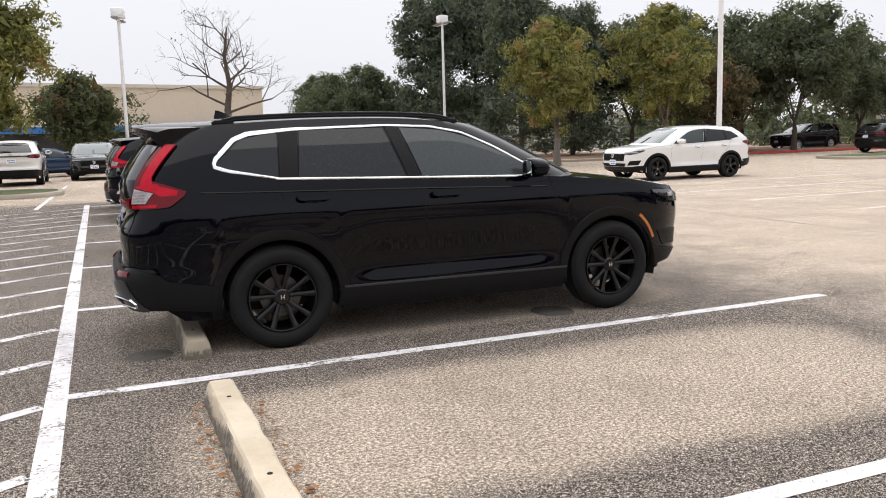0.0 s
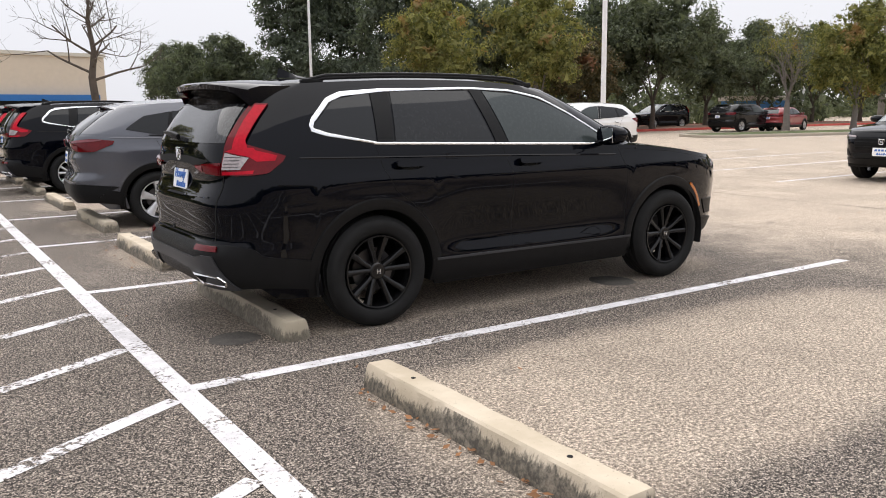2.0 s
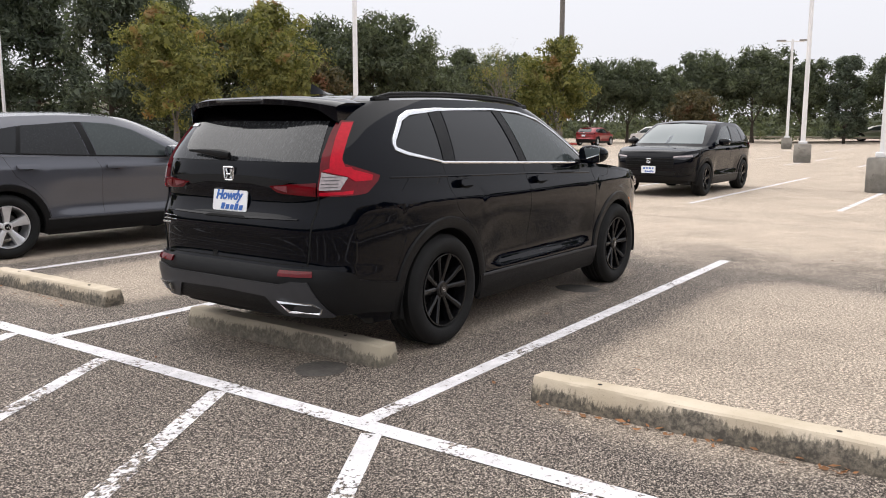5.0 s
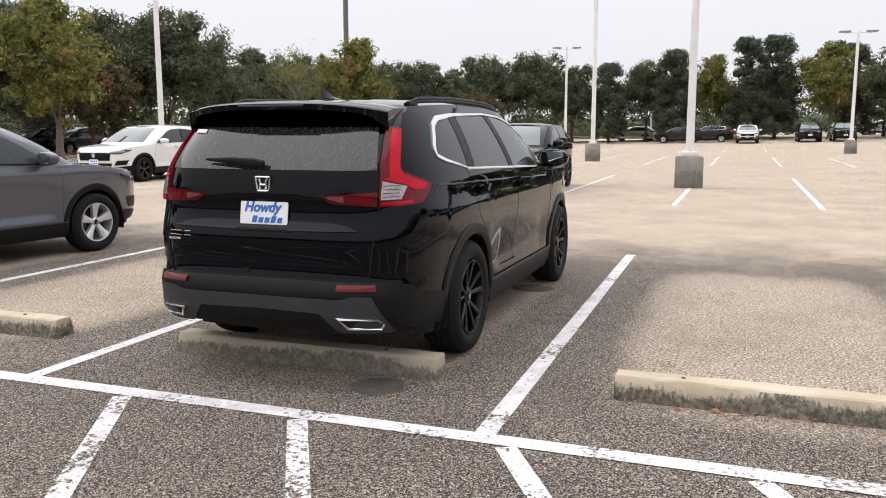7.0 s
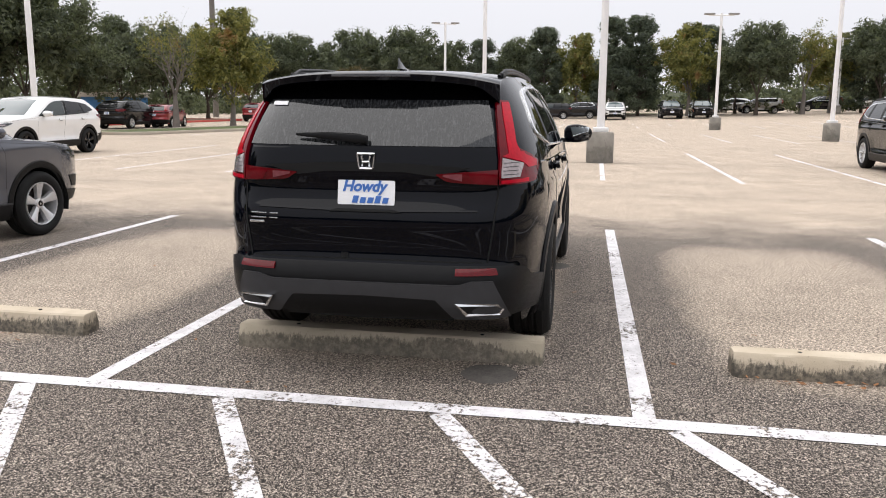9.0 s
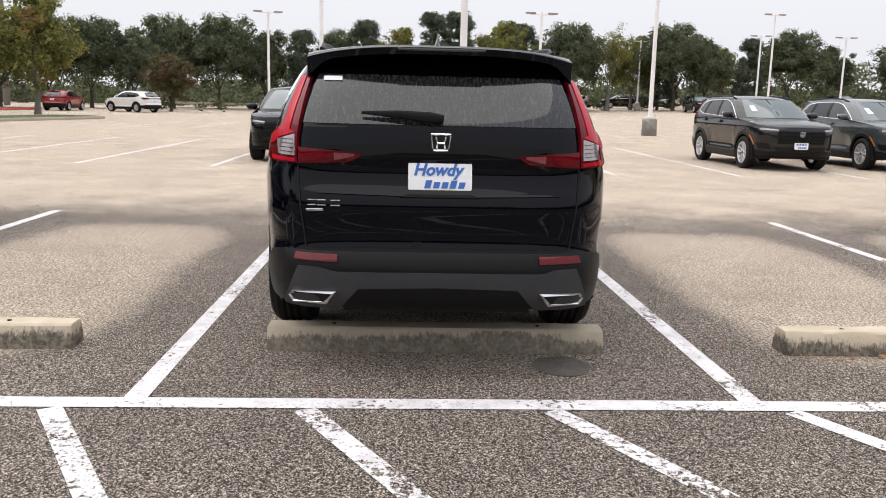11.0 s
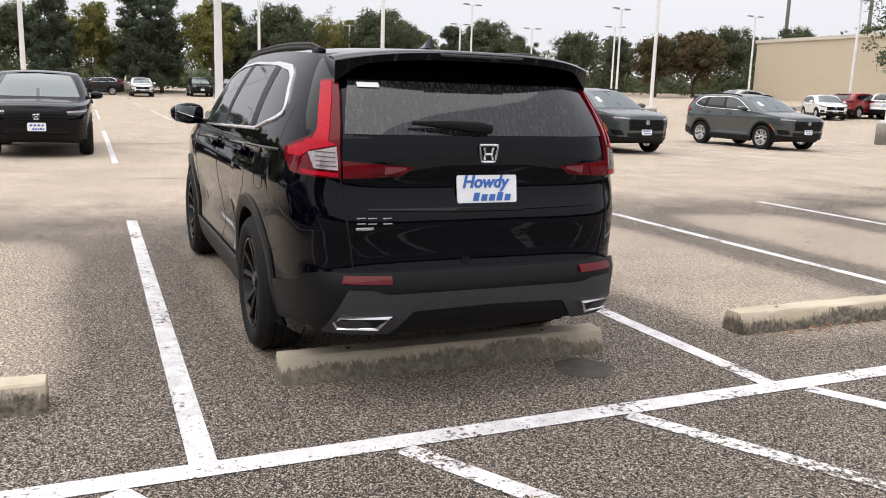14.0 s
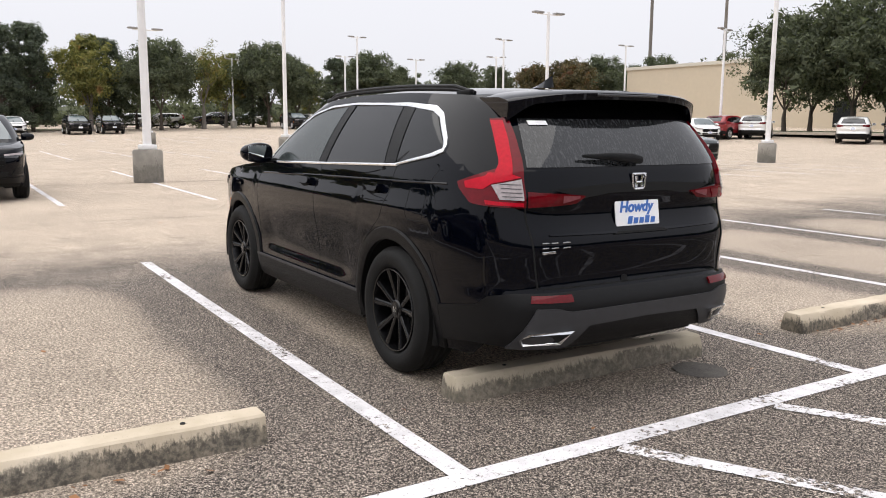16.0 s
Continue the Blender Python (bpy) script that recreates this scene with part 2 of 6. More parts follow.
def glass_material(name, tint, film=0.0, gloss=0.45):
    """Tinted car glass; film: a dusty, streaked outer film."""
    m = bpy.data.materials.new(name)
    m.use_nodes = True
    nt = m.node_tree
    b = nt.nodes["Principled BSDF"]
    b.inputs["Base Color"].default_value = (*tint, 1)
    b.inputs["Roughness"].default_value = 0.03
    b.inputs["IOR"].default_value = 1.5
    b.inputs["Specular IOR Level"].default_value = gloss
    if film:
        co = nt.nodes.new("ShaderNodeTexCoord")
        mp = nt.nodes.new("ShaderNodeMapping")
        mp.inputs["Scale"].default_value = (20, 44, 4.2)
        nt.links.new(co.outputs["Object"], mp.inputs[0])
        streak = noise_out(nt, mp.outputs[0], 2.2, 5, 0.7)
        drops = noise_out(nt, co.outputs["Object"], 70, 3, 0.6)
        f = math_node(nt, "ADD", math_node(nt, "MULTIPLY", streak, 0.75), math_node(nt, "MULTIPLY", drops, 0.25))
        f = smooth_range(nt, f, 0.46, 0.66, 0.18, 1.0)
        f = math_node(nt, "MULTIPLY", f, film)
        col = mix_col(nt, f, (*tint, 1), (0.30, 0.30, 0.31, 1))
        nt.links.new(col, b.inputs["Base Color"])
        nt.links.new(smooth_range(nt, f, 0.0, 0.6, 0.03, 0.35), b.inputs["Roughness"])
    return m


ASPHALT = asphalt_material("worn_asphalt")
LINE_PAINT = asphalt_material("worn_line_paint", True, -0.014)
HATCH_PAINT = asphalt_material("flaking_line_paint", True, 0.036)
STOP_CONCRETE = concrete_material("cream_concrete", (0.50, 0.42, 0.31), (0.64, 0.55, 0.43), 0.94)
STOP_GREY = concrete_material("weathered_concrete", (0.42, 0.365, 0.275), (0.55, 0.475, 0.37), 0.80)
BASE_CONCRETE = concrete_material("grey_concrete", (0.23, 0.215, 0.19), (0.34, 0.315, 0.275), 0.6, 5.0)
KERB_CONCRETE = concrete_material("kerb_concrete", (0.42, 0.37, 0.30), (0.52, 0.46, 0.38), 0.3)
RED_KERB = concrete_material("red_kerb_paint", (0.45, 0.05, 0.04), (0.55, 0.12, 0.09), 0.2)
PAINT_BLACK = mat("black_car_paint", (0.0008, 0.0013, 0.0036), 0.015, 0.0, 0.0, spec=0.22)
PAINT_GREY = mat("grey_car_paint", (0.098, 0.102, 0.120), 0.25, 0.4, 0.04, 300, coat=0.7)
PAINT_SLATE = mat("slate_car_paint", (0.065, 0.077, 0.08), 0.25, 0.35, 0.04, 300, coat=0.6)
PAINT_CHARCOAL = mat("charcoal_car_paint", (0.007, 0.007, 0.008), 0.15, 0.0, 0.04, 300, coat=0.3, spec=0.35)
PAINT_WHITE = mat("white_car_paint", (0.80, 0.80, 0.79), 0.3, 0.0, 0.02, coat=1.0)
PAINT_RED = mat("red_car_paint", (0.28, 0.012, 0.018), 0.3, 0.2, 0.04, coat=1.0)
PAINT_BLUE = mat("blue_car_paint", (0.02, 0.05, 0.12), 0.3, 0.2, 0.04, coat=1.0)
PAINT_SILVER = mat("silver_car_paint", (0.42, 0.40, 0.36), 0.3, 0.6, 0.04, coat=1.0)
PAINT_TEAL = mat("pale_teal_car_paint", (0.30, 0.42, 0.42), 0.3, 0.3, 0.04, coat=1.0)
CLADDING = mat("matte_black_plastic", (0.006, 0.006, 0.0065), 0.42, 0, 0.2, 20, 0.15, 400, spec=0.2)
SKID_GREY = mat("dark_grey_plastic", (0.042, 0.042, 0.045), 0.40, 0.0, 0.12, 20, spec=0.3)
UNDERBODY = mat("underbody_black", (0.006, 0.006, 0.006), 0.9, 0, 0.2, 5)
CHROME = mat("chrome", (0.78, 0.79, 0.81), 0.14, 1.0, 0.03, 20)
CHROME_TRIM = mat("satin_chrome_trim", (0.86, 0.87, 0.89), 0.22, 0.85, 0.03, 20)
ALLOY = mat("silver_alloy", (0.70, 0.70, 0.71), 0.30, 0.7, 0.08, 20)
RIM_BLACK = mat("gloss_black_alloy", (0.005, 0.005, 0.0055), 0.2, 0.0, 0.1, 20, spec=0.4)
DISC_STEEL = mat("brake_steel", (0.10, 0.095, 0.095), 0.4, 0.9, 0.2, 20)
RUBBER = mat("tyre_rubber", (0.011, 0.011, 0.011), 0.7, 0, 0.3, 14, 0.25, 120, spec=0.22)
SEAM = mat("shut_line_black", (0.0015, 0.0015, 0.0015), 0.9, 0, 0.0)
LENS_RED = mat("red_lens", (0.13, 0.0015, 0.006), 0.05, 0, 0.3, 30, spec=0.3)
LENS_CORE = mat("red_light_guide", (0.48, 0.005, 0.020), 0.15, 0, 0.25, 60, spec=0.2)
LENS_DARK_RED = mat("dark_red_lens", (0.11, 0.003, 0.006), 0.06, 0, 0.3, 40, spec=0.3)
LENS_CLEAR = mat("clear_lens", (0.40, 0.34, 0.34), 0.1, 0.3, 0.4, 60, coat=1.0)
LENS_ROSE = mat("pale_red_lens", (0.20, 0.055, 0.065), 0.08, 0, 0.35, 50, spec=0.4)
FRIT_SHADE = mat("black_border_shade", (0.0012, 0.0012, 0.0014), 0.06, 0, 0.0, spec=0.3)
LENS_AMBER = mat("amber_lens", (0.50, 0.13, 0.01), 0.15, 0, 0.1, 40, coat=1.0)
LENS_SMOKE = mat("smoked_lens", (0.03, 0.03, 0.033), 0.06, 0.2, 0.3, 50, coat=1.0)
GLASS_TINT = glass_material("tinted_glass", (0.006, 0.007, 0.008))
GLASS_FRONT = glass_material("front_door_glass", (0.040, 0.050, 0.050), 0.06)
GLASS_REAR = glass_material("dusty_rear_glass", (0.005, 0.006, 0.007), 0.16, 0.65)
GLASS_FILM = glass_material("dusty_side_glass", (0.005, 0.006, 0.007), 0.04)
GLASS_SHIELD = glass_material("windshield_glass", (0.10, 0.125, 0.13), 0.0, 0.7)
MIRROR_FACE = mat("mirror_face", (0.75, 0.78, 0.8), 0.02, 1.0, 0.0)
PLATE_WHITE = mat("plate_white", (0.93, 0.93, 0.94), 0.4, 0, 0.03, 30)
PLATE_BLUE = mat("plate_blue", (0.05, 0.16, 0.50), 0.5, 0, 0.05, 30)
POLE_WHITE = mat("white_painted_steel", (0.84, 0.83, 0.83), 0.5, 0.1, 0.10, 3)
LAMP_GREY = mat("lamp_head_grey", (0.30, 0.29, 0.28), 0.5, 0.2, 0.1, 6)
WOOD_POLE = mat("weathered_utility_pole", (0.19, 0.17, 0.15), 0.9, 0, 0.3, 4, 0.3, 20)
BARK = mat("tree_bark", (0.085, 0.068, 0.055), 0.95, 0, 0.35, 6, 0.6, 25)
BARK_GREY = mat("grey_tree_bark", (0.17, 0.15, 0.135), 0.95, 0, 0.3, 6, 0.5, 25)
LEAF_DARK = leaf_material("dark_evergreen_leaves", (0.045, 0.058, 0.042), (0.142, 0.168, 0.116))
LEAF_OAK = leaf_material("live_oak_leaves", (0.048, 0.060, 0.038), (0.158, 0.178, 0.108))
LEAF_OLIVE = leaf_material("olive_autumn_leaves", (0.09, 0.10, 0.03), (0.28, 0.265, 0.085), (0.30, 0.16, 0.07))
LEAF_RUSSET = leaf_material("russet_leaves", (0.05, 0.05, 0.022), (0.16, 0.12, 0.06), (0.20, 0.085, 0.045))
LEAF_BUSH = leaf_material("bush_leaves", (0.035, 0.048, 0.022), (0.12, 0.13, 0.055), (0.15, 0.085, 0.05))
GRASS = mat("dry_lawn", (0.085, 0.105, 0.035), 0.95, 0, 0.45, 3, 0.8, 40)
DIRT_RED = mat("pine_straw_bed", (0.20, 0.115, 0.075), 0.95, 0, 0.4, 4, 0.7, 30)
DEAD_LEAF = mat("fallen_leaf", (0.26, 0.12, 0.05), 0.8, 0, 0.5, 10, island=1.0)
TAN_WALL = mat("tan_stucco", (0.62, 0.53, 0.42), 0.9, 0, 0.06, 2.5, 0.2, 60)
CREAM_WALL = mat("cream_stucco", (0.56, 0.48, 0.365), 0.9, 0, 0.05, 2.5, 0.2, 60)
TRIM_WALL = mat("pale_coping", (0.58, 0.54, 0.46), 0.8, 0, 0.05, 3)
BLUE_BAND = mat("blue_metal_fascia", (0.03, 0.15, 0.42), 0.4, 0.1, 0.1, 2)
DARK_OPENING = mat("dark_glazing", (0.02, 0.022, 0.024), 0.1, 0, 0.2, 1)
FENCE_STEEL = mat("galvanised_fence", (0.25, 0.25, 0.25), 0.5, 0.7, 0.2, 4)
PALE_SHED = mat("pale_metal_siding", (0.62, 0.63, 0.63), 0.5, 0.2, 0.08, 2)
BLUE_SHED = mat("blue_tarp", (0.06, 0.22, 0.48), 0.5, 0, 0.12, 2)


# ---- mesh helpers ----
def part(name, bm, material, parent=None, label="", smooth=True):
    """Links a bmesh as one mesh object under a thing or under a part."""
    me = bpy.data.meshes.new(name)
    bm.to_mesh(me)
    bm.free()
    me.materials.append(material)
    if smooth:
        for p in me.polygons:
            p.use_smooth = True
        me.set_sharp_from_angle(angle=radians(42))
    ob = new(name, me)
    ob.parent = parent
    if label:
        tagged(ob, label)
    return ob


def sharp(ob, angle=35):
    me = ob.data
    me.set_sharp_from_angle(angle=radians(angle))
    return ob


def add_box(bm, c, s, bevel=0.0, m=None):
    got = bmesh.ops.create_cube(bm, size=1, matrix=Matrix.Translation(c) @ Matrix.Diagonal((*s, 1)))
    vs = got["verts"]
    if bevel:
        es = list({e for v in vs for e in v.link_edges})
        got = bmesh.ops.bevel(bm, geom=es, offset=bevel, segments=2, affect="EDGES", profile=0.5)
        vs = list({v for f in got["faces"] for v in f.verts} | {v for v in vs if v.is_valid})
    if m is not None:
        bmesh.ops.transform(bm, matrix=m, verts=vs)
    return vs


def add_tube(bm, pts, radii, seg=8, cap=True):
    """A tapered tube along points."""
    rings = []
    pts = [Vector(p) for p in pts]
    for i, p in enumerate(pts):
        d = (pts[min(i + 1, len(pts) - 1)] - pts[max(i - 1, 0)]).normalized()
        a = d.cross(Vector((0, 0, 1)) if abs(d.z) < 0.9 else Vector((1, 0, 0))).normalized()
        b = d.cross(a)
        rings.append([bm.verts.new(p + (a * math.cos(k * math.tau / seg) + b * math.sin(k * math.tau / seg)) * radii[i]) for k in range(seg)])
    for r0, r1 in zip(rings, rings[1:]):
        for k in range(seg):
            bm.faces.new((r0[k], r0[(k + 1) % seg], r1[(k + 1) % seg], r1[k]))
    if cap:
        bm.faces.new(rings[0])
        bm.faces.new(rings[-1][::-1])
    return rings


def add_grid(bm, rows, close=False):
    """Faces over rows of points."""
    vs = [[bm.verts.new(p) for p in r] for r in rows]
    for r0, r1 in zip(vs, vs[1:]):
        for k in range(len(r0) - 1):
            q = (r0[k], r0[k + 1], r1[k + 1], r1[k])
            if len({tuple(round(c, 5) for c in v.co) for v in q}) > 2:
                bm.faces.new(q)
    return vs


def lathe(bm, profile, seg=40, axis="y"):
    """Turns (radius, along) pairs round the y axis."""
    rings = []
    for r, h in profile:
        rings.append([bm.verts.new((r * math.cos(k * math.tau / seg), h, r * math.sin(k * math.tau / seg))) for k in range(seg)])
    for r0, r1 in zip(rings, rings[1:]):
        for k in range(seg):
            bm.faces.new((r0[k], r0[(k + 1) % seg], r1[(k + 1) % seg], r1[k]))
    return rings


def curve_fn(pts):
    """A smooth curve through (t, value) pairs."""
    xs, ys = np.array([p[0] for p in pts], float), np.array([p[1] for p in pts], float)
    m = np.gradient(ys, xs)
    d = np.diff(ys) / np.diff(xs)
    for i in range(1, len(xs) - 1):
        if d[i - 1] * d[i] <= 0:
            m[i] = 0

    def f(t):
        t = min(max(t, xs[0]), xs[-1])
        i = int(min(max(np.searchsorted(xs, t) - 1, 0), len(xs) - 2))
        h = xs[i + 1] - xs[i]
        u = (t - xs[i]) / h
        return float((2 * u**3 - 3 * u**2 + 1) * ys[i] + (u**3 - 2 * u**2 + u) * h * m[i] + (-2 * u**3 + 3 * u**2) * ys[i + 1] + (u**3 - u**2) * h * m[i + 1])
    return f


def resample(pts, n):
    p = np.array(pts, float)
    s = np.concatenate([[0], np.cumsum(np.linalg.norm(np.diff(p, axis=0), axis=1))])
    t = np.linspace(0, s[-1], n)
    return np.stack([np.interp(t, s, p[:, k]) for k in range(p.shape[1])], 1)


def thing(name, label, category, group="", at=None):
    e = new(name)
    e.empty_display_size = 0.1
    if at is not None:
        e.matrix_basis = at
    return tagged(e, label, category, group)


# ---- cars ----
class Shape:
    """A car's skin: rounded plan outlines whose length and width change with height, a lower body and a cabin."""

    def __init__(self, s):
        self.s = s
        self.lw, self.lr, self.lf = curve_fn(s["lw"]), curve_fn(s["lr"]), curve_fn(s["lf"])
        self.uw, self.ur, self.uf = curve_fn(s["uw"]), curve_fn(s["ur"]), curve_fn(s["uf"])
        self.belt, self.roof = curve_fn(s["belt"]), curve_fn(s["roof"])
        self.xm = s["xm"]

    def point(self, level, end, s, z):
        """level: L or U; end: -1 rear, 1 front; s: 0 the middle of that end, 1 the middle of the side."""
        n = self.s["n" + level][0 if end < 0 else 1]
        w = (self.lw if level == "L" else self.uw)(z)
        tip = {("L", -1): self.lr, ("L", 1): self.lf, ("U", -1): self.ur, ("U", 1): self.uf}[level, end](z)
        a = abs(tip - self.xm)
        qc = 2 ** (-1 / n)
        if s <= 0.5:
            q = s / 0.5 * qc
            u = (1 - q**n) ** (1 / n)
        else:
            u = (1 - s) / 0.5 * qc
            q = (1 - u**n) ** (1 / n)
        x, y = self.xm + end * a * u, -w * q
        if level == "L":
            for zc, dz, depth, x0, x1 in self.s["hollow"]:
                k = max(0, 1 - ((z - zc) / (dz * (2.6 if z > zc else 1))) ** 2) ** 2
                if k:
                    e = min(max((x - x0) / 0.3, 0), 1) * min(max((x1 - x) / 0.3, 0), 1)
                    y += depth * k * e
            if end < 0:
                for zc, dz, depth in self.s["rear_fold"]:
                    k = max(0, 1 - ((z - zc) / dz) ** 2)
                    x += depth * k * (1 - min(1, s / 0.5) ** 4)
        return Vector((x, y, z))

    def s_of_x(self, level, x, z):
        """Which end and s give this x on the side."""
        end = -1 if x < self.xm else 1
        n = self.s["n" + level][0 if end < 0 else 1]
        tip = {("L", -1): self.lr, ("L", 1): self.lf, ("U", -1): self.ur, ("U", 1): self.uf}[level, end](z)
        u = min(abs(x - self.xm) / abs(tip - self.xm), 0.9999)
        qc = 2 ** (-1 / n)
        if u <= qc:
            return end, 1 - 0.5 * u / qc
        q = (1 - u**n) ** (1 / n)
        return end, 0.5 * q / qc

    def s_of_y(self, level, end, y, z):
        n = self.s["n" + level][0 if end < 0 else 1]
        w = (self.lw if level == "L" else self.uw)(z)
        qc = 2 ** (-1 / n)
        q = min(abs(y) / w, 0.9999)
        if q <= qc:
            return 0.5 * q / qc
        u = (1 - q**n) ** (1 / n)
        return 1 - 0.5 * u / qc

    def side(self, x, z, off=0.0, level=None):
        level = level or ("L" if z < self.belt(x) else "U")
        end, s = self.s_of_x(level, x, z)
        p = self.point(level, end, s, z)
        return p + self.normal(level, end, s, z) * off

    def normal(self, level, end, s, z):
        e = 0.004
        a, b = self.point(level, end, min(s + e, 1), z), self.point(level, end, max(s - e, 0), z)
        c, d = self.point(level, end, s, z + 0.006), self.point(level, end, s, z - 0.006)
        n = (a - b).cross(c - d)
        if n.length < 1e-9:
            return Vector((end, 0, 0))
        n.normalize()
        mid = Vector((self.xm, 0, z))
        p = self.point(level, end, s, z)
        return n if n.dot(Vector((p.x - mid.x, p.y * 2, 0))) > 0 else -n

    def put(self, level, end, s, z, off=0.0):
        return self.point(level, end, s, z) + self.normal(level, end, s, z) * off


def mirrored(pts, flip):
    return [Vector((p[0], -p[1], p[2])) for p in pts] if flip else pts


def skin_patch(rows, depth, flip=False):
    """A sheet over rows of (outer point, inner point) with a rim turned in, as a bmesh."""
    bm = bmesh.new()
    outer = [mirrored([r[0] for r in row], flip) for row in rows]
    inner = [mirrored([r[1] for r in row], flip) for row in rows]
    add_grid(bm, outer)
    for a, b in ((outer[0], inner[0]), (outer[-1], inner[-1]), ([r[0] for r in outer], [r[0] for r in inner]), ([r[-1] for r in outer], [r[-1] for r in inner])):
        add_grid(bm, [a, b])
    bmesh.ops.remove_doubles(bm, verts=bm.verts[:], dist=0.0004)
    bmesh.ops.recalc_face_normals(bm, faces=bm.faces[:])
    return bm


def end_patch(sh, level, end, low, high, off, nu=14, nv=5, depth=0.02, flip=False):
    """A patch that may run from an end round the corner to the side. low, high: its lower and upper edge, as ("y", y, z) or ("x", x, z)."""
    def conv(pts):
        out = []
        for k, v, z in pts:
            if k == "y":
                out.append((sh.s_of_y(level, end, v, z) * (1 if v >= 0 else -1), z))
            else:
                out.append((sh.s_of_x(level, v, z)[1] * (-1 if k == "-x" else 1), z))
        return out
    lo, hi = resample(conv(low), nu), resample(conv(high), nu)
    rows = []
    for j in range(nv):
        k = j / (nv - 1)
        row = []
        for i in range(nu):
            s, z = lo[i] * (1 - k) + hi[i] * k
            p, q = sh.put(level, end, abs(s), z, off), sh.put(level, end, abs(s), z, off - depth)
            if s < 0:
                p.y, q.y = -p.y, -q.y
            row.append((p, q))
        rows.append(row)
    return skin_patch(rows, depth, flip)


def side_patch(sh, low, high, off, nu=16, nv=5, depth=0.02, flip=False, level=None):
    lo, hi = resample(low, nu), resample(high, nu)
    rows = []
    for j in range(nv):
        k = j / (nv - 1)
        row = []
        for i in range(nu):
            x, z = lo[i] * (1 - k) + hi[i] * k
            row.append((sh.side(x, z, off, level), sh.side(x, z, off - depth, level)))
        rows.append(row)
    return skin_patch(rows, depth, flip)


def ribbon(sh, pts, width, off, flip=False, n=40, level=None, depth=0.01):
    """A narrow strip along side-view points; width may be a list."""
    p = resample(pts, n)
    w = np.interp(np.linspace(0, 1, n), np.linspace(0, 1, len(width)), width) if isinstance(width, (list, tuple)) else np.full(n, width)
    rows = []
    for i in range(n):
        d = p[min(i + 1, n - 1)] - p[max(i - 1, 0)]
        d = d / np.linalg.norm(d)
        q = np.array((-d[1], d[0])) * w[i] / 2
        row = []
        for k in (-1, 0, 1):
            x, z = p[i] + q * k
            lift = off + (0.003 if k == 0 else 0)
            row.append((sh.side(x, z, lift, level), sh.side(x, z, off - depth, level)))
        rows.append(row)
    return skin_patch(rows, depth, flip)


def arch_z(x, s, grow=0.0):
    z = 0.0
    for xh in s["axles"]:
        r = s["arch"] + grow
        if abs(x - xh) < r:
            z = max(z, s["hub"] + math.sqrt(r * r - (x - xh) ** 2))
    return z


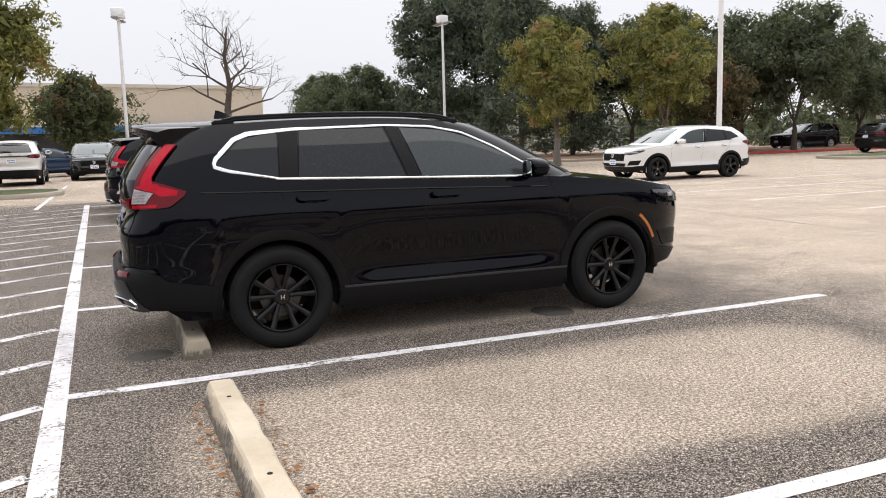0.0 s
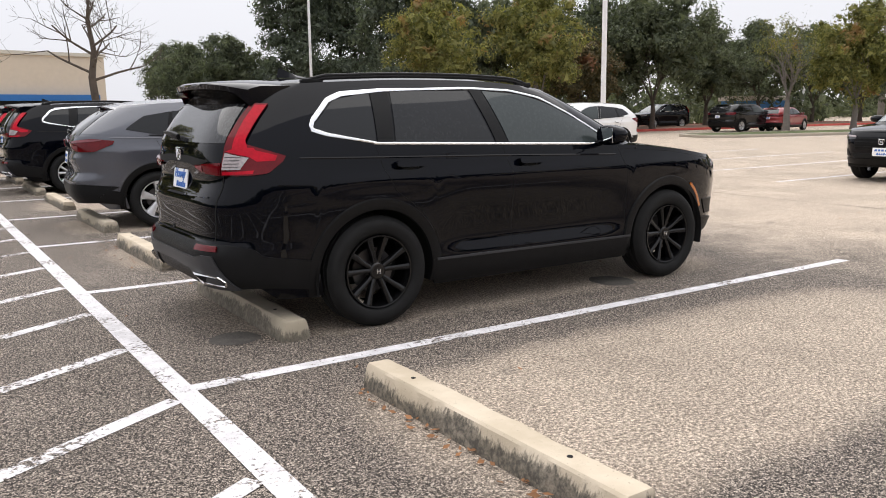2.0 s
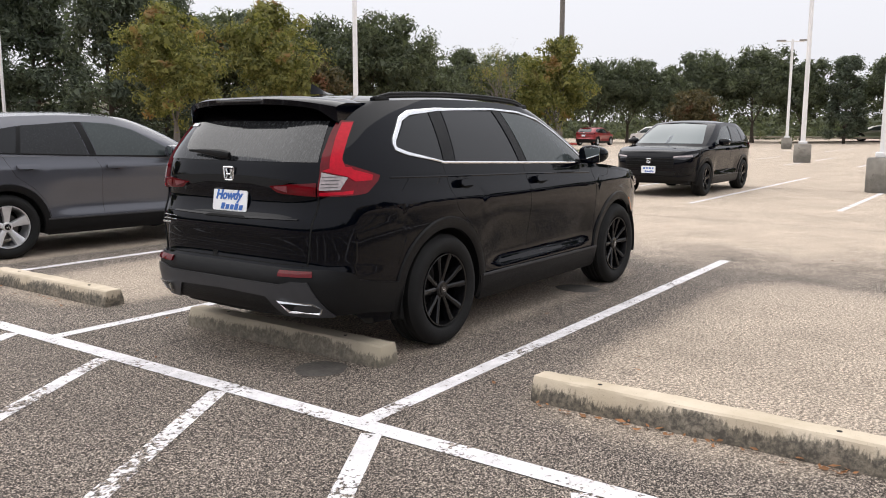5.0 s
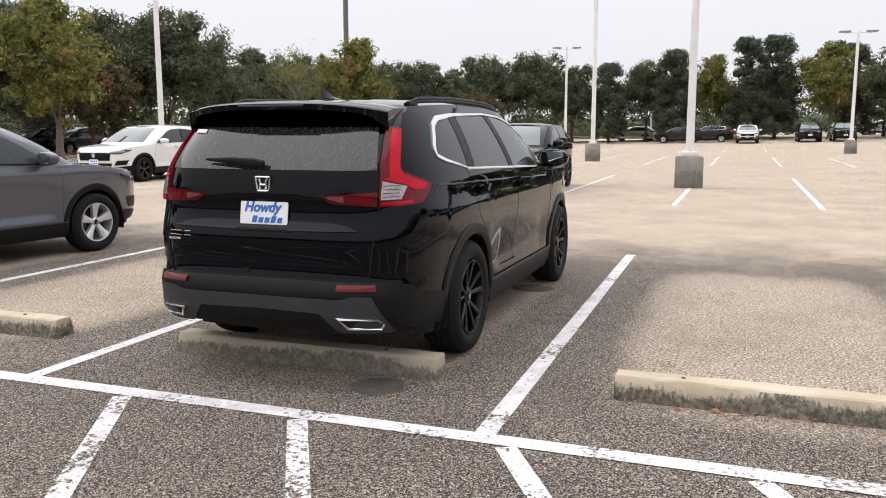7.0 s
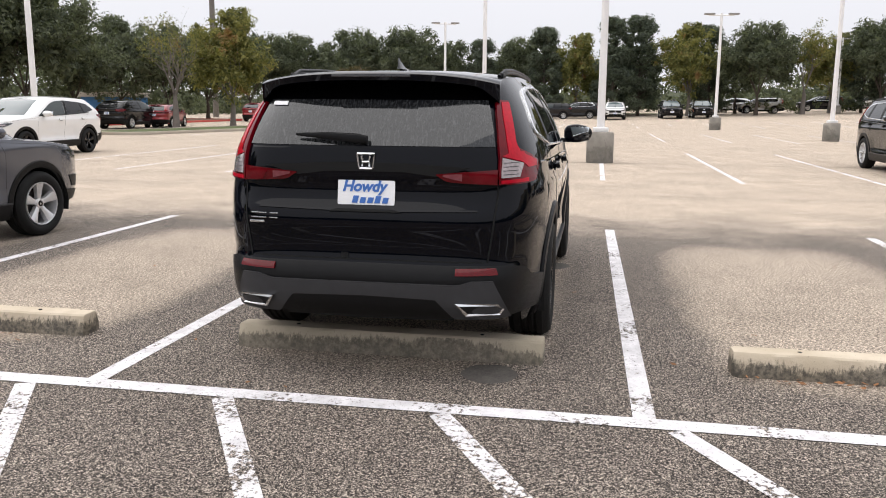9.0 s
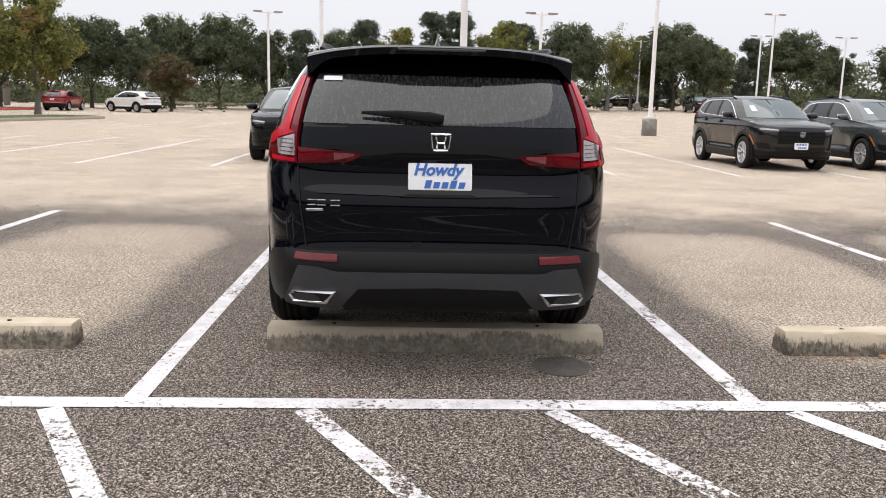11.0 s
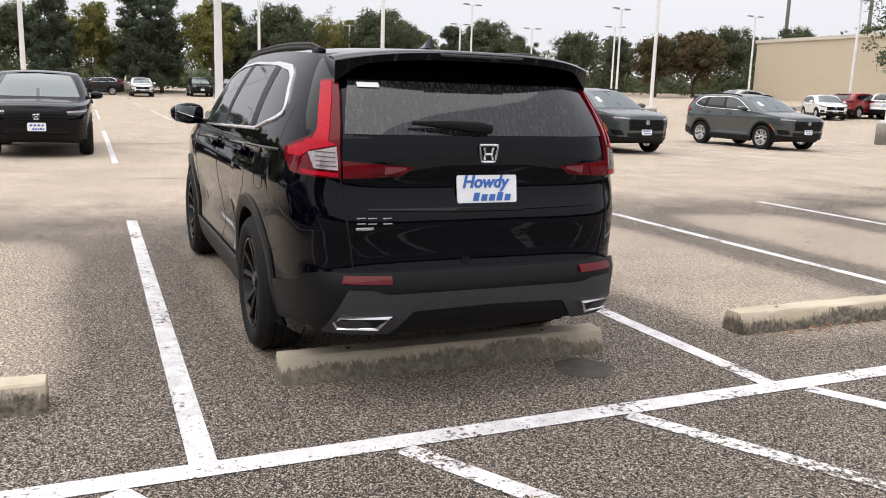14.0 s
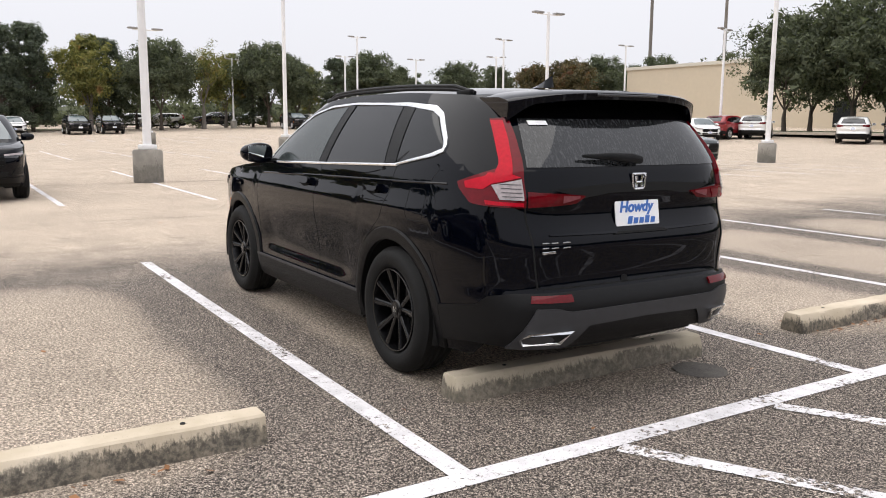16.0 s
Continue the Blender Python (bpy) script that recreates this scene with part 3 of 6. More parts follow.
def car_body(sh, cabin=True):
    """The painted shell: sides, ends, bonnet, cabin and roof."""
    s = sh.s
    bm = bmesh.new()
    cols = []
    for k in np.linspace(0, 0.5, 12)[:-1]:
        cols.append((-1, k))
    xs = list(np.linspace(0.5, 1, 38)[:-1])
    cols += [(-1, k) for k in xs]
    cols += [(1, k) for k in np.linspace(1, 0.5, 38)[:-1]]
    cols += [(1, k) for k in np.linspace(0.5, 0, 12)]
    nz = 30

    def top_of(end, k):
        p = sh.point("L", end, k, 0.9)
        if end < 0:
            return sh.belt(p.x) if k > 0.5 else sh.belt(p.x) + s["rear_rise"] * (1 - (k / 0.5) ** 2)
        return sh.belt(p.x) if k > 0.5 else s["hood_lip"] + (sh.belt(sh.point("L", 1, 0.5, 0.9).x) - s["hood_lip"]) * (k / 0.5) ** 3
    for flip in (False, True):
        rows = []
        for end, k in cols:
            x = sh.point("L", end, k, 0.6).x
            bot = s["sill"] if k > 0.5 else s["lip"]
            if k > 0.5:
                bot = max(bot, arch_z(x, s))
            top = top_of(end, k)
            col = [sh.point("L", end, k, bot + (top - bot) * (j / nz)) for j in range(nz + 1)]
            rows.append(mirrored(col, flip))
        add_grid(bm, rows)
    # bonnet: from the cowl to the lip
    hood = [(1, k) for k in np.linspace(1, 0.5, 38)[:-1]] + [(1, k) for k in np.linspace(0.5, 0, 12)]
    rows = []
    for end, k in hood:
        p = sh.point("L", end, k, top_of(end, k))
        if p.x < s["cowl"]:
            continue
        row = []
        for t in np.linspace(-1, 1, 15):
            ww = abs(p.y) / 0.85
            row.append(Vector((p.x, t * abs(p.y), p.z + s["crown"] * (1 - t * t) ** 0.8 * min(1, ww) ** 1.5)))
        rows.append(row)
    add_grid(bm, rows)
    # cabin
    ccols = [(-1, k) for k in np.linspace(0, 0.5, 12)[:-1]] + [(-1, k) for k in np.linspace(0.5, 1, 24)[:-1]]
    ccols += [(1, k) for k in np.linspace(1, 0.5, 24)[:-1]] + [(1, k) for k in np.linspace(0.5, 0, 12)]
    edges = []
    for flip in (False, True):
        rows, edge = [], []
        for end, k in ccols:
            xr = sh.point("U", end, k, 1.5).x
            top = sh.roof(xr) + (s["roof_end"] * (1 - (k / 0.5) ** 2) if k < 0.5 else 0)
            lo = sh.belt(sh.point("U", end, k, 1.15).x) - 0.03
            col = [sh.point("U", end, k, lo + (top - lo) * j / 10) for j in range(11)]
            rows.append(mirrored(col, flip))
            edge.append(rows[-1][-1])
        add_grid(bm, rows)
        edges.append(edge)
    rows = []
    for a, b in zip(*edges):
        half = abs(a.y) / 0.7
        row = []
        for t in np.linspace(0, 1, 15):
            q = 2 * t - 1
            row.append(a.lerp(b, t) + Vector((0, 0, s["roof_crown"] * (1 - abs(q) ** 2.4) * min(1, half) ** 2)))
        rows.append(row)
    add_grid(bm, rows)
    bmesh.ops.remove_doubles(bm, verts=bm.verts[:], dist=0.0006)
    bmesh.ops.recalc_face_normals(bm, faces=bm.faces[:])
    return bm


def wheel_parts(car, sh, x, side, rim_mat, spokes=10, steel=False):
    """A wheel: tyre, rim with its spokes, brake disc, hub cap."""
    s = sh.s
    R, w, face = s["tyre"], 0.118, s["track"]
    hub = part("wheel", tyre_mesh(R, w), RUBBER, car)
    hub.matrix_basis = pose(x, side * (face - w), R, 0, 0, 0) @ (Matrix.Identity(4) if side < 0 else Matrix.Rotation(math.pi, 4, "Z"))
    sharp(hub, 50)
    rr = R * 0.655
    rim = part("rim", rim_mesh(rr, w, spokes), rim_mat, hub)
    sharp(rim, 40)
    bm = bmesh.new()
    lathe(bm, [(rr * 0.62, 0.0), (rr * 0.62, -0.015), (rr * 0.3, -0.015), (rr * 0.25, -0.06), (0.01, -0.06)], 28)
    part("brake_disc", bm, DISC_STEEL, hub)
    bm = bmesh.new()
    lathe(bm, [(0.034, -w + 0.035), (0.032, -w + 0.022), (0.0005, -w + 0.02)], 20)
    cap = part("hub_cap", bm, RIM_BLACK, hub)
    bm = bmesh.new()
    for dx in (-0.011, 0.011):
        add_box(bm, (dx, -w + 0.0195, 0), (0.006, 0.003, 0.034), 0.001)
    add_box(bm, (0, -w + 0.0195, 0), (0.016, 0.003, 0.006), 0.001)
    part("cap_badge", bm, CHROME, hub)
    return hub


def tyre_mesh(R, w):
    bm = bmesh.new()
    prof = [(R * 0.66, -w + 0.03), (R * 0.69, -w + 0.006), (R * 0.74, -w - 0.004), (R * 0.82, -w - 0.012), (R * 0.90, -w - 0.008), (R * 0.955, -w + 0.008), (R * 0.985, -w + 0.03)]
    for k in range(9):
        h = -w + 0.03 + (2 * w - 0.06) * (k + 0.5) / 9
        groove = k in (2, 4, 6)
        prof += [(R * (0.972 if groove else 1.0), h - 0.006), (R * (0.972 if groove else 1.0), h + 0.006)]
    prof += [(R * 0.985, w - 0.03), (R * 0.93, w), (R * 0.8, w + 0.008), (R * 0.66, w - 0.02)]
    lathe(bm, prof, 44)
    bmesh.ops.recalc_face_normals(bm, faces=bm.faces[:])
    return bm


def rim_mesh(rr, w, spokes):
    bm = bmesh.new()
    lathe(bm, [(rr * 1.02, -w + 0.012), (rr * 1.0, -w + 0.002), (rr * 0.965, -w + 0.004), (rr * 0.94, -w + 0.03), (rr * 0.90, -0.01), (rr * 0.88, w - 0.02)], 56)
    lathe(bm, [(rr * 0.24, -w + 0.07), (rr * 0.24, -w + 0.034), (rr * 0.20, -w + 0.026), (0.03, -w + 0.026)], 32)
    for k in range(spokes):
        pair = spokes == 10
        base = (k // 2) * math.tau / (spokes / 2) if pair else k * math.tau / spokes
        side = (1 if k % 2 else -1) if pair else 0
        a0, a1 = base + side * 0.20, base + side * 0.27
        w0, w1 = (0.014, 0.0175) if pair else (0.024, 0.046)
        rows = []
        for r, a, hw, y in ((rr * 0.20, a0, w0, -w + 0.034), (rr * 0.5, a0 * 0.5 + a1 * 0.5, (w0 + w1) * 0.45, -w + 0.024), (rr * 0.80, a1, w1, -w + 0.014), (rr * 0.95, a1, w1 * 1.15, -w + 0.006)):
            c = Vector((math.sin(a), 0, math.cos(a))) * r
            t = Vector((math.cos(a), 0, -math.sin(a)))
            rows.append([c + t * hw * 1.2 + Vector((0, y + 0.045, 0)), c + t * hw + Vector((0, y + 0.006, 0)), c + t * hw * 0.35 + Vector((0, y, 0)), c - t * hw * 0.35 + Vector((0, y, 0)), c - t * hw + Vector((0, y + 0.006, 0)), c - t * hw * 1.2 + Vector((0, y + 0.045, 0))])
        add_grid(bm, rows)
    bmesh.ops.recalc_face_normals(bm, faces=bm.faces[:])
    return bm


def block(sh, bm, pts, thick):
    """A flat plate from outline points, given a thickness along a direction."""
    a = [bm.verts.new(p) for p in pts]
    b = [bm.verts.new(Vector(p) + thick) for p in pts]
    bm.faces.new(a)
    bm.faces.new(b[::-1])
    n = len(a)
    for i in range(n):
        bm.faces.new((a[i], a[(i + 1) % n], b[(i + 1) % n], b[i]))


CROSS = dict(  # the large family suv
    xm=-0.3, nL=(6, 5.5), nU=(6, 4.5), axles=(-1.35, 1.35), hub=0.355, arch=0.425, tyre=0.362, track=0.915, sill=0.245, lip=0.33, cowl=0.72, hood_lip=0.93, crown=0.045,
    rear_rise=0.0, roof_end=0.045, roof_crown=0.05,
    lw=[(0.2, 0.85), (0.3, 0.885), (0.42, 0.9), (0.55, 0.905), (0.68, 0.915), (0.85, 0.925), (1.0, 0.922), (1.06, 0.905), (1.14, 0.885), (1.22, 0.86), (1.3, 0.83)],
    lr=[(0.26, -2.26), (0.36, -2.36), (0.46, -2.40), (0.56, -2.405), (0.61, -2.37), (0.7, -2.375), (0.85, -2.365), (1.0, -2.335), (1.12, -2.325), (1.2, -2.31), (1.3, -2.26)],
    lf=[(0.2, 2.06), (0.3, 2.16), (0.42, 2.24), (0.55, 2.25), (0.7, 2.27), (0.85, 2.255), (0.95, 2.20), (1.05, 2.10), (1.2, 2.0)],
    uw=[(1.05, 0.905), (1.14, 0.885), (1.22, 0.86), (1.35, 0.805), (1.48, 0.735), (1.56, 0.68), (1.65, 0.60)],
    ur=[(1.05, -2.325), (1.2, -2.31), (1.3, -2.255), (1.45, -2.14), (1.56, -2.03), (1.65, -1.93)],
    uf=[(1.05, 1.36), (1.15, 1.15), (1.3, 0.84), (1.45, 0.52), (1.54, 0.30), (1.62, 0.08)],
    belt=[(-2.4, 1.22), (-1.9, 1.21), (-1.33, 1.185), (-0.3, 1.15), (0.75, 1.12), (1.1, 1.095), (1.6, 1.045), (1.95, 0.995), (2.2, 0.945), (2.3, 0.92)],
    roof=[(-2.2, 1.535), (-1.6, 1.572), (-0.9, 1.592), (-0.3, 1.582), (0.1, 1.553), (0.45, 1.505), (0.7, 1.47)],
    hollow=[(0.53, 0.14, 0.030, -0.95, 0.95), (1.005, 0.05, 0.010, -2.0, 1.7)],
    rear_fold=[(0.96, 0.09, 0.03), (0.70, 0.10, 0.018)],
)
SMALL = dict(  # the smaller, coupe-roofed suv
    CROSS, axles=(-1.33, 1.325), arch=0.405, tyre=0.345, hub=0.338, hood_lip=0.90, xm=-0.25,
    lr=[(0.26, -2.16), (0.36, -2.26), (0.46, -2.30), (0.6, -2.30), (0.7, -2.25), (0.85, -2.27), (1.0, -2.27), (1.1, -2.24), (1.2, -2.19), (1.3, -2.1)],
    lf=[(0.2, 2.06), (0.3, 2.14), (0.42, 2.21), (0.6, 2.24), (0.75, 2.235), (0.88, 2.18), (0.95, 2.12), (1.05, 2.02), (1.2, 1.9)],
    ur=[(1.05, -2.25), (1.15, -2.22), (1.25, -2.10), (1.4, -1.88), (1.5, -1.70), (1.6, -1.5)],
    belt=[(-2.35, 1.16), (-1.9, 1.15), (-1.33, 1.12), (-0.3, 1.085), (0.75, 1.05), (1.1, 1.03), (1.6, 0.985), (1.95, 0.94), (2.2, 0.90), (2.3, 0.88)],
    roof=[(-2.1, 1.42), (-1.7, 1.475), (-1.2, 1.515), (-0.5, 1.535), (-0.1, 1.525), (0.2, 1.50), (0.5, 1.455), (0.7, 1.42)],
    uf=[(1.02, 1.40), (1.12, 1.18), (1.3, 0.82), (1.45, 0.46), (1.52, 0.24), (1.6, 0.0)],
)


def plate_text(parent, at, size, word, material):
    cu = bpy.data.curves.new("text", "FONT")
    cu.body, cu.size, cu.extrude, cu.align_x, cu.align_y = word, size, 0.0015, "CENTER", "CENTER"
    cu.shear = 0.25
    cu.offset = 0.0026
    tmp = new("text", cu)
    me = bpy.data.meshes.new_from_object(tmp.evaluated_get(bpy.context.evaluated_depsgraph_get()))
    bpy.data.objects.remove(tmp)
    me.materials.clear()
    me.materials.append(material)
    ob = new("lettering", me)
    ob.parent = parent
    ob.matrix_basis = at
    return ob


def make_plate(car, x, z, end, tilt=8, full=False, y=0.0):
    bm = bmesh.new()
    w, h = 0.152, 0.074
    pts = []
    for cx, cz, a0 in ((w - 0.022, h - 0.022, 0), (-w + 0.022, h - 0.022, 90), (-w + 0.022, -h + 0.022, 180), (w - 0.022, -h + 0.022, 270)):
        for k in range(5):
            a = radians(a0 + k * 22.5)
            pts.append(Vector((0, cx + 0.022 * math.cos(a), cz + 0.022 * math.sin(a))))
    block(None, bm, pts, Vector((0.006, 0, 0)))
    bmesh.ops.recalc_face_normals(bm, faces=bm.faces[:])
    plate = part("dealer_plate", bm, PLATE_WHITE, car, "white dealer plate with blue lettering", False)
    plate.matrix_basis = pose(x, y, z, 0, 0, 0) @ Matrix.Rotation(radians(tilt) * -end, 4, "Y") @ (Matrix.Rotation(math.pi, 4, "Z") if end > 0 else Matrix.Identity(4))
    if full:
        plate_text(plate, pose(-0.0015, 0.012, 0.030, 90, 0, -90), 0.078, "Howdy", PLATE_BLUE)
    pieces = [] if full else [(0.09 - k * 0.062, 0.028, ln * 0.8, 0.034) for k, ln in enumerate((0.055, 0.045, 0.06, 0.04))]
    pieces += [(0.056 - k * 0.040, -0.040 + (0.004 if k in (0, 3) else 0), 0.029, 0.038 if k in (0, 3) else 0.030) for k in range(5)]
    for yy, zz, ww, hh in pieces:
        bar = bmesh.new()
        for v in add_box(bar, (-0.002, yy, zz), (0.004, ww, hh), 0.0015):
            v.co.y -= (v.co.z - zz) * 0.25
        part("blue_bar", bar, PLATE_BLUE, plate, "", False)
    return plate


def whole(pts):
    """The mirrored half of an end's edge, then the half itself."""
    return [("-x", v, z) if k == "x" else ("y", -v, z) for k, v, z in pts[:0:-1]] + list(pts)


def make_car(name, s, label, paint, rims, group="", big=True, spokes=10, detail=True, chrome=True):
    """A parked suv with its body, glazing, lamps, trim and wheels as parts."""
    car = thing(name, label, "car", group)
    sh = Shape(s)
    body = part("body", car_body(sh), paint, car, "glossy painted shell")
    sharp(body, 40)
    B, xr, xf = sh.belt, s["axles"][0], s["axles"][1]
    hub, R = s["hub"], s["arch"]
    # dark floor and wheel housings
    bm = bmesh.new()
    add_box(bm, (0, 0, 0.34), (3.9, 1.5, 0.16), 0.04)
    for xh in s["axles"]:
        for sgn in (-1, 1):
            ring = []
            for y in (0.50, 0.90):
                ring.append([(xh + (R + 0.012) * math.cos(a), sgn * y, hub + (R + 0.012) * math.sin(a)) for a in np.linspace(-0.25, math.pi + 0.25, 20)])
            add_grid(bm, ring)
            add_grid(bm, [ring[0], [(xh, sgn * 0.50, hub)] * 20])
    part("underbody", bm, UNDERBODY, car)
    for flip in (False, True):
        # arch and sill cladding
        for xh in s["axles"]:
            rows = []
            for a in np.linspace(radians(-14), radians(194), 34):
                row = []
                for rr, off in ((R - 0.012, 0.006), (R + 0.01, 0.016), (R + 0.055, 0.013), (R + 0.062, 0.0)):
                    x, z = xh + rr * math.cos(a), max(hub + rr * math.sin(a), s["sill"])
                    row.append((sh.side(x, z, off, "L"), sh.side(x, z, off - 0.03, "L")))
                rows.append(row)
            part("arch_trim", skin_patch(rows, 0.03, flip), CLADDING, car)
        x0, x1 = xr + R + 0.02, xf - R - 0.02
        part("sill_trim", side_patch(sh, [(x0, 0.225), (x1, 0.225)], [(x0 - 0.03, 0.40), (x1 + 0.03, 0.39)], 0.014, 20, 5, 0.03, flip, "L"), CLADDING, car)
        if detail:
            part("sill_strip", ribbon(sh, [(x0, 0.398), (x1 + 0.02, 0.388)], 0.016, 0.018, flip, 20, "L"), SKID_GREY, car)
        # glazing
        if big:
            q_lo = [(-1.735, 1.29), (-1.69, 1.262), (-1.36, 1.19), (-1.33, 1.19)]
            q_hi = [(-1.72, 1.31), (-1.56, 1.455), (-1.36, 1.492), (-1.30, 1.497)]
            r_lo, r_hi = [(-1.19, 1.175), (-0.40, 1.155)], [(-1.14, 1.51), (-0.52, 1.515)]
            f_lo, f_hi = [(-0.27, 1.15), (0.70, 1.125)], [(-0.39, 1.515), (-0.05, 1.488), (0.18, 1.42), (0.45, 1.29), (0.72, 1.14)]
            trim = [(-1.33, 1.185), (-1.66, 1.245), (-1.755, 1.278), (-1.735, 1.325), (-1.60, 1.455), (-1.50, 1.492), (-1.2, 1.517), (-0.5, 1.532), (-0.15, 1.517), (0.1, 1.468), (0.35, 1.355), (0.62, 1.205), (0.765, 1.115)]
            width = [0.012, 0.017, 0.028, 0.030, 0.022, 0.014, 0.014, 0.013, 0.013, 0.013, 0.013, 0.013, 0.012]
            low = [(-1.35, 1.182), (-0.3, 1.148), (0.76, 1.116)]
        else:
            q_lo, q_hi = [(-1.66, 1.20), (-1.3, 1.135), (-1.19, 1.127)], [(-1.64, 1.225), (-1.44, 1.36), (-1.12, 1.412)]
            r_lo, r_hi = [(-1.17, 1.125), (-0.40, 1.09)], [(-1.10, 1.415), (-0.50, 1.46)]
            f_lo, f_hi = [(-0.30, 1.088), (0.72, 1.06)], [(-0.40, 1.46), (-0.05, 1.44), (0.2, 1.37), (0.47, 1.23), (0.74, 1.075)]
            trim, low = None, [(-1.4, 1.13), (-0.3, 1.08), (0.76, 1.05)]
        part("quarter_window", side_patch(sh, q_lo, q_hi, 0.004, 10, 6, 0.004, flip, "U"), GLASS_TINT, car)
        part("rear_door_window", side_patch(sh, r_lo, r_hi, 0.004, 10, 6, 0.004, flip, "U"), GLASS_FILM, car)
        part("front_door_window", side_patch(sh, f_lo, f_hi, 0.004, 16, 6, 0.004, flip, "U"), GLASS_FRONT, car)
        if big:
            part("pillar_cover", side_patch(sh, [(-1.32, 1.187), (-1.20, 1.178)], [(-1.29, 1.50), (-1.155, 1.512)], 0.0055, 5, 5, 0.004, flip, "U"), CLADDING, car)
            part("pillar_cover", side_patch(sh, [(-0.385, 1.158), (-0.285, 1.155)], [(-0.50, 1.52), (-0.405, 1.52)], 0.0055, 5, 5, 0.004, flip, "U"), CLADDING, car)
            if chrome:
                part("window_trim", ribbon(sh, trim, width, 0.008, flip, 90, "U"), CHROME_TRIM, car, "bright chrome window surround")
                part("belt_trim", ribbon(sh, low, 0.014, 0.010, flip, 40, "U"), CHROME_TRIM, car, "bright chrome belt strip")
        else:
            part("pillar_cover", side_patch(sh, [(-1.20, 1.122), (-1.15, 1.12)], [(-1.13, 1.405), (-1.085, 1.415)], 0.0055, 5, 5, 0.004, flip, "U"), CLADDING, car)
            part("pillar_cover", side_patch(sh, [(-0.39, 1.085), (-0.31, 1.085)], [(-0.49, 1.46), (-0.41, 1.46)], 0.0055, 5, 5, 0.004, flip, "U"), CLADDING, car)
            part("belt_trim", ribbon(sh, low, 0.016, 0.008, flip, 30, "U"), CLADDING, car)
        # shut lines, handles
        b0 = B(-1.33) - 0.01
        seams = [[(-1.34, b0), (-1.30, 1.03), (-1.22, 0.88), (-1.02, 0.73), (-0.90, 0.58), (-0.86, 0.41)], [(-0.34, B(-0.34) - 0.01), (-0.27, 0.95), (-0.245, 0.41)], [(0.78, B(0.78) - 0.02), (0.86, 0.9), (0.87, 0.41)]]
        if detail:
            for q in seams:
                part("shut_line", ribbon(sh, q, 0.007, -0.0015, flip, 30, "L", 0.004), SEAM, car)
            part("shut_line", ribbon(sh, [(0.80, B(0.8) - 0.035), (1.4, B(1.4) - 0.03), (1.95, B(1.95) - 0.04)], 0.007, -0.0015, flip, 30, "L", 0.004), SEAM, car)
            part("body_crease", ribbon(sh, [(-1.85, 1.11), (-1.3, 1.095), (-0.3, 1.07), (0.75, 1.035)], 0.012, 0.001, flip, 40, "L", 0.004), paint, car)
        for hx, hz in ((-1.10, B(-1.1) - 0.135), (-0.10, B(-0.1) - 0.125)):
            bm = side_patch(sh, [(hx - 0.118, hz - 0.008), (hx - 0.095, hz - 0.022), (hx + 0.095, hz - 0.022), (hx + 0.118, hz - 0.008)], [(hx - 0.118, hz + 0.012), (hx - 0.095, hz + 0.026), (hx + 0.095, hz + 0.028), (hx + 0.118, hz + 0.014)], 0.042, 12, 5, 0.022, flip, "L")
            part("door_handle", bm, paint, car)
            if detail:
                # the bowl is not hollow: a flat black patch paints its shade
                bm = side_patch(sh, [(hx - 0.080, hz - 0.002), (hx - 0.062, hz - 0.026), (hx, hz - 0.036), (hx + 0.062, hz - 0.026), (hx + 0.080, hz - 0.002)], [(hx - 0.080, hz + 0.004), (hx - 0.062, hz + 0.024), (hx, hz + 0.032), (hx + 0.062, hz + 0.024), (hx + 0.080, hz + 0.004)], 0.0025, 14, 4, 0.02, flip, "L")
                part("handle_recess", bm, SEAM, car)
                for ex in (-0.095, 0.095):
                    bm = side_patch(sh, [(hx + ex - 0.018, hz - 0.014), (hx + ex + 0.018, hz - 0.014)], [(hx + ex - 0.018, hz + 0.014), (hx + ex + 0.018, hz + 0.014)], 0.03, 4, 3, 0.04, flip, "L")
                    part("handle_foot", bm, paint, car)
        if flip and big and detail:
            loop = [(-1.60 + 0.085 * math.copysign(abs(math.cos(a)) ** 0.4, math.cos(a)), 0.985 + 0.085 * math.copysign(abs(math.sin(a)) ** 0.4, math.sin(a))) for a in np.linspace(0, math.tau, 40)]
            part("fuel_door_line", ribbon(sh, loop, 0.006, -0.0015, flip, 60, "L", 0.004), SEAM, car)
        # door mirror
        mx, mz = 0.60, B(0.6) + 0.05
        p = sh.side(mx, B(mx) + 0.01, 0, "U")
        bm = bmesh.new()
        bmesh.ops.create_uvsphere(bm, u_segments=20, v_segments=12, radius=1)
        for v in bm.verts:
            x, y, z = v.co
            q = 3.2
            ln = (abs(x) ** q + abs(y) ** q + abs(z) ** q) ** (1 / q)
            x, y, z = x / ln, y / ln, z / ln
            taper = 1 - 0.25 * max(0, -y)
            v.co = Vector((x * 0.085 * taper + (0.02 if x > 0 else 0) * (1 - abs(z)), y * 0.115, z * 0.075 * taper))
            if v.co.x < -0.055:
                v.co.x = -0.055
        bmesh.ops.translate(bm, verts=bm.verts[:], vec=(mx, p.y - 0.145, mz + 0.01))
        if flip:
            bmesh.ops.scale(bm, vec=(1, -1, 1), verts=bm.verts[:])
            bmesh.ops.reverse_faces(bm, faces=bm.faces[:])
        mir = part("door_mirror", bm, paint, car)
        bm = bmesh.new()
        sg = 1 if flip else -1
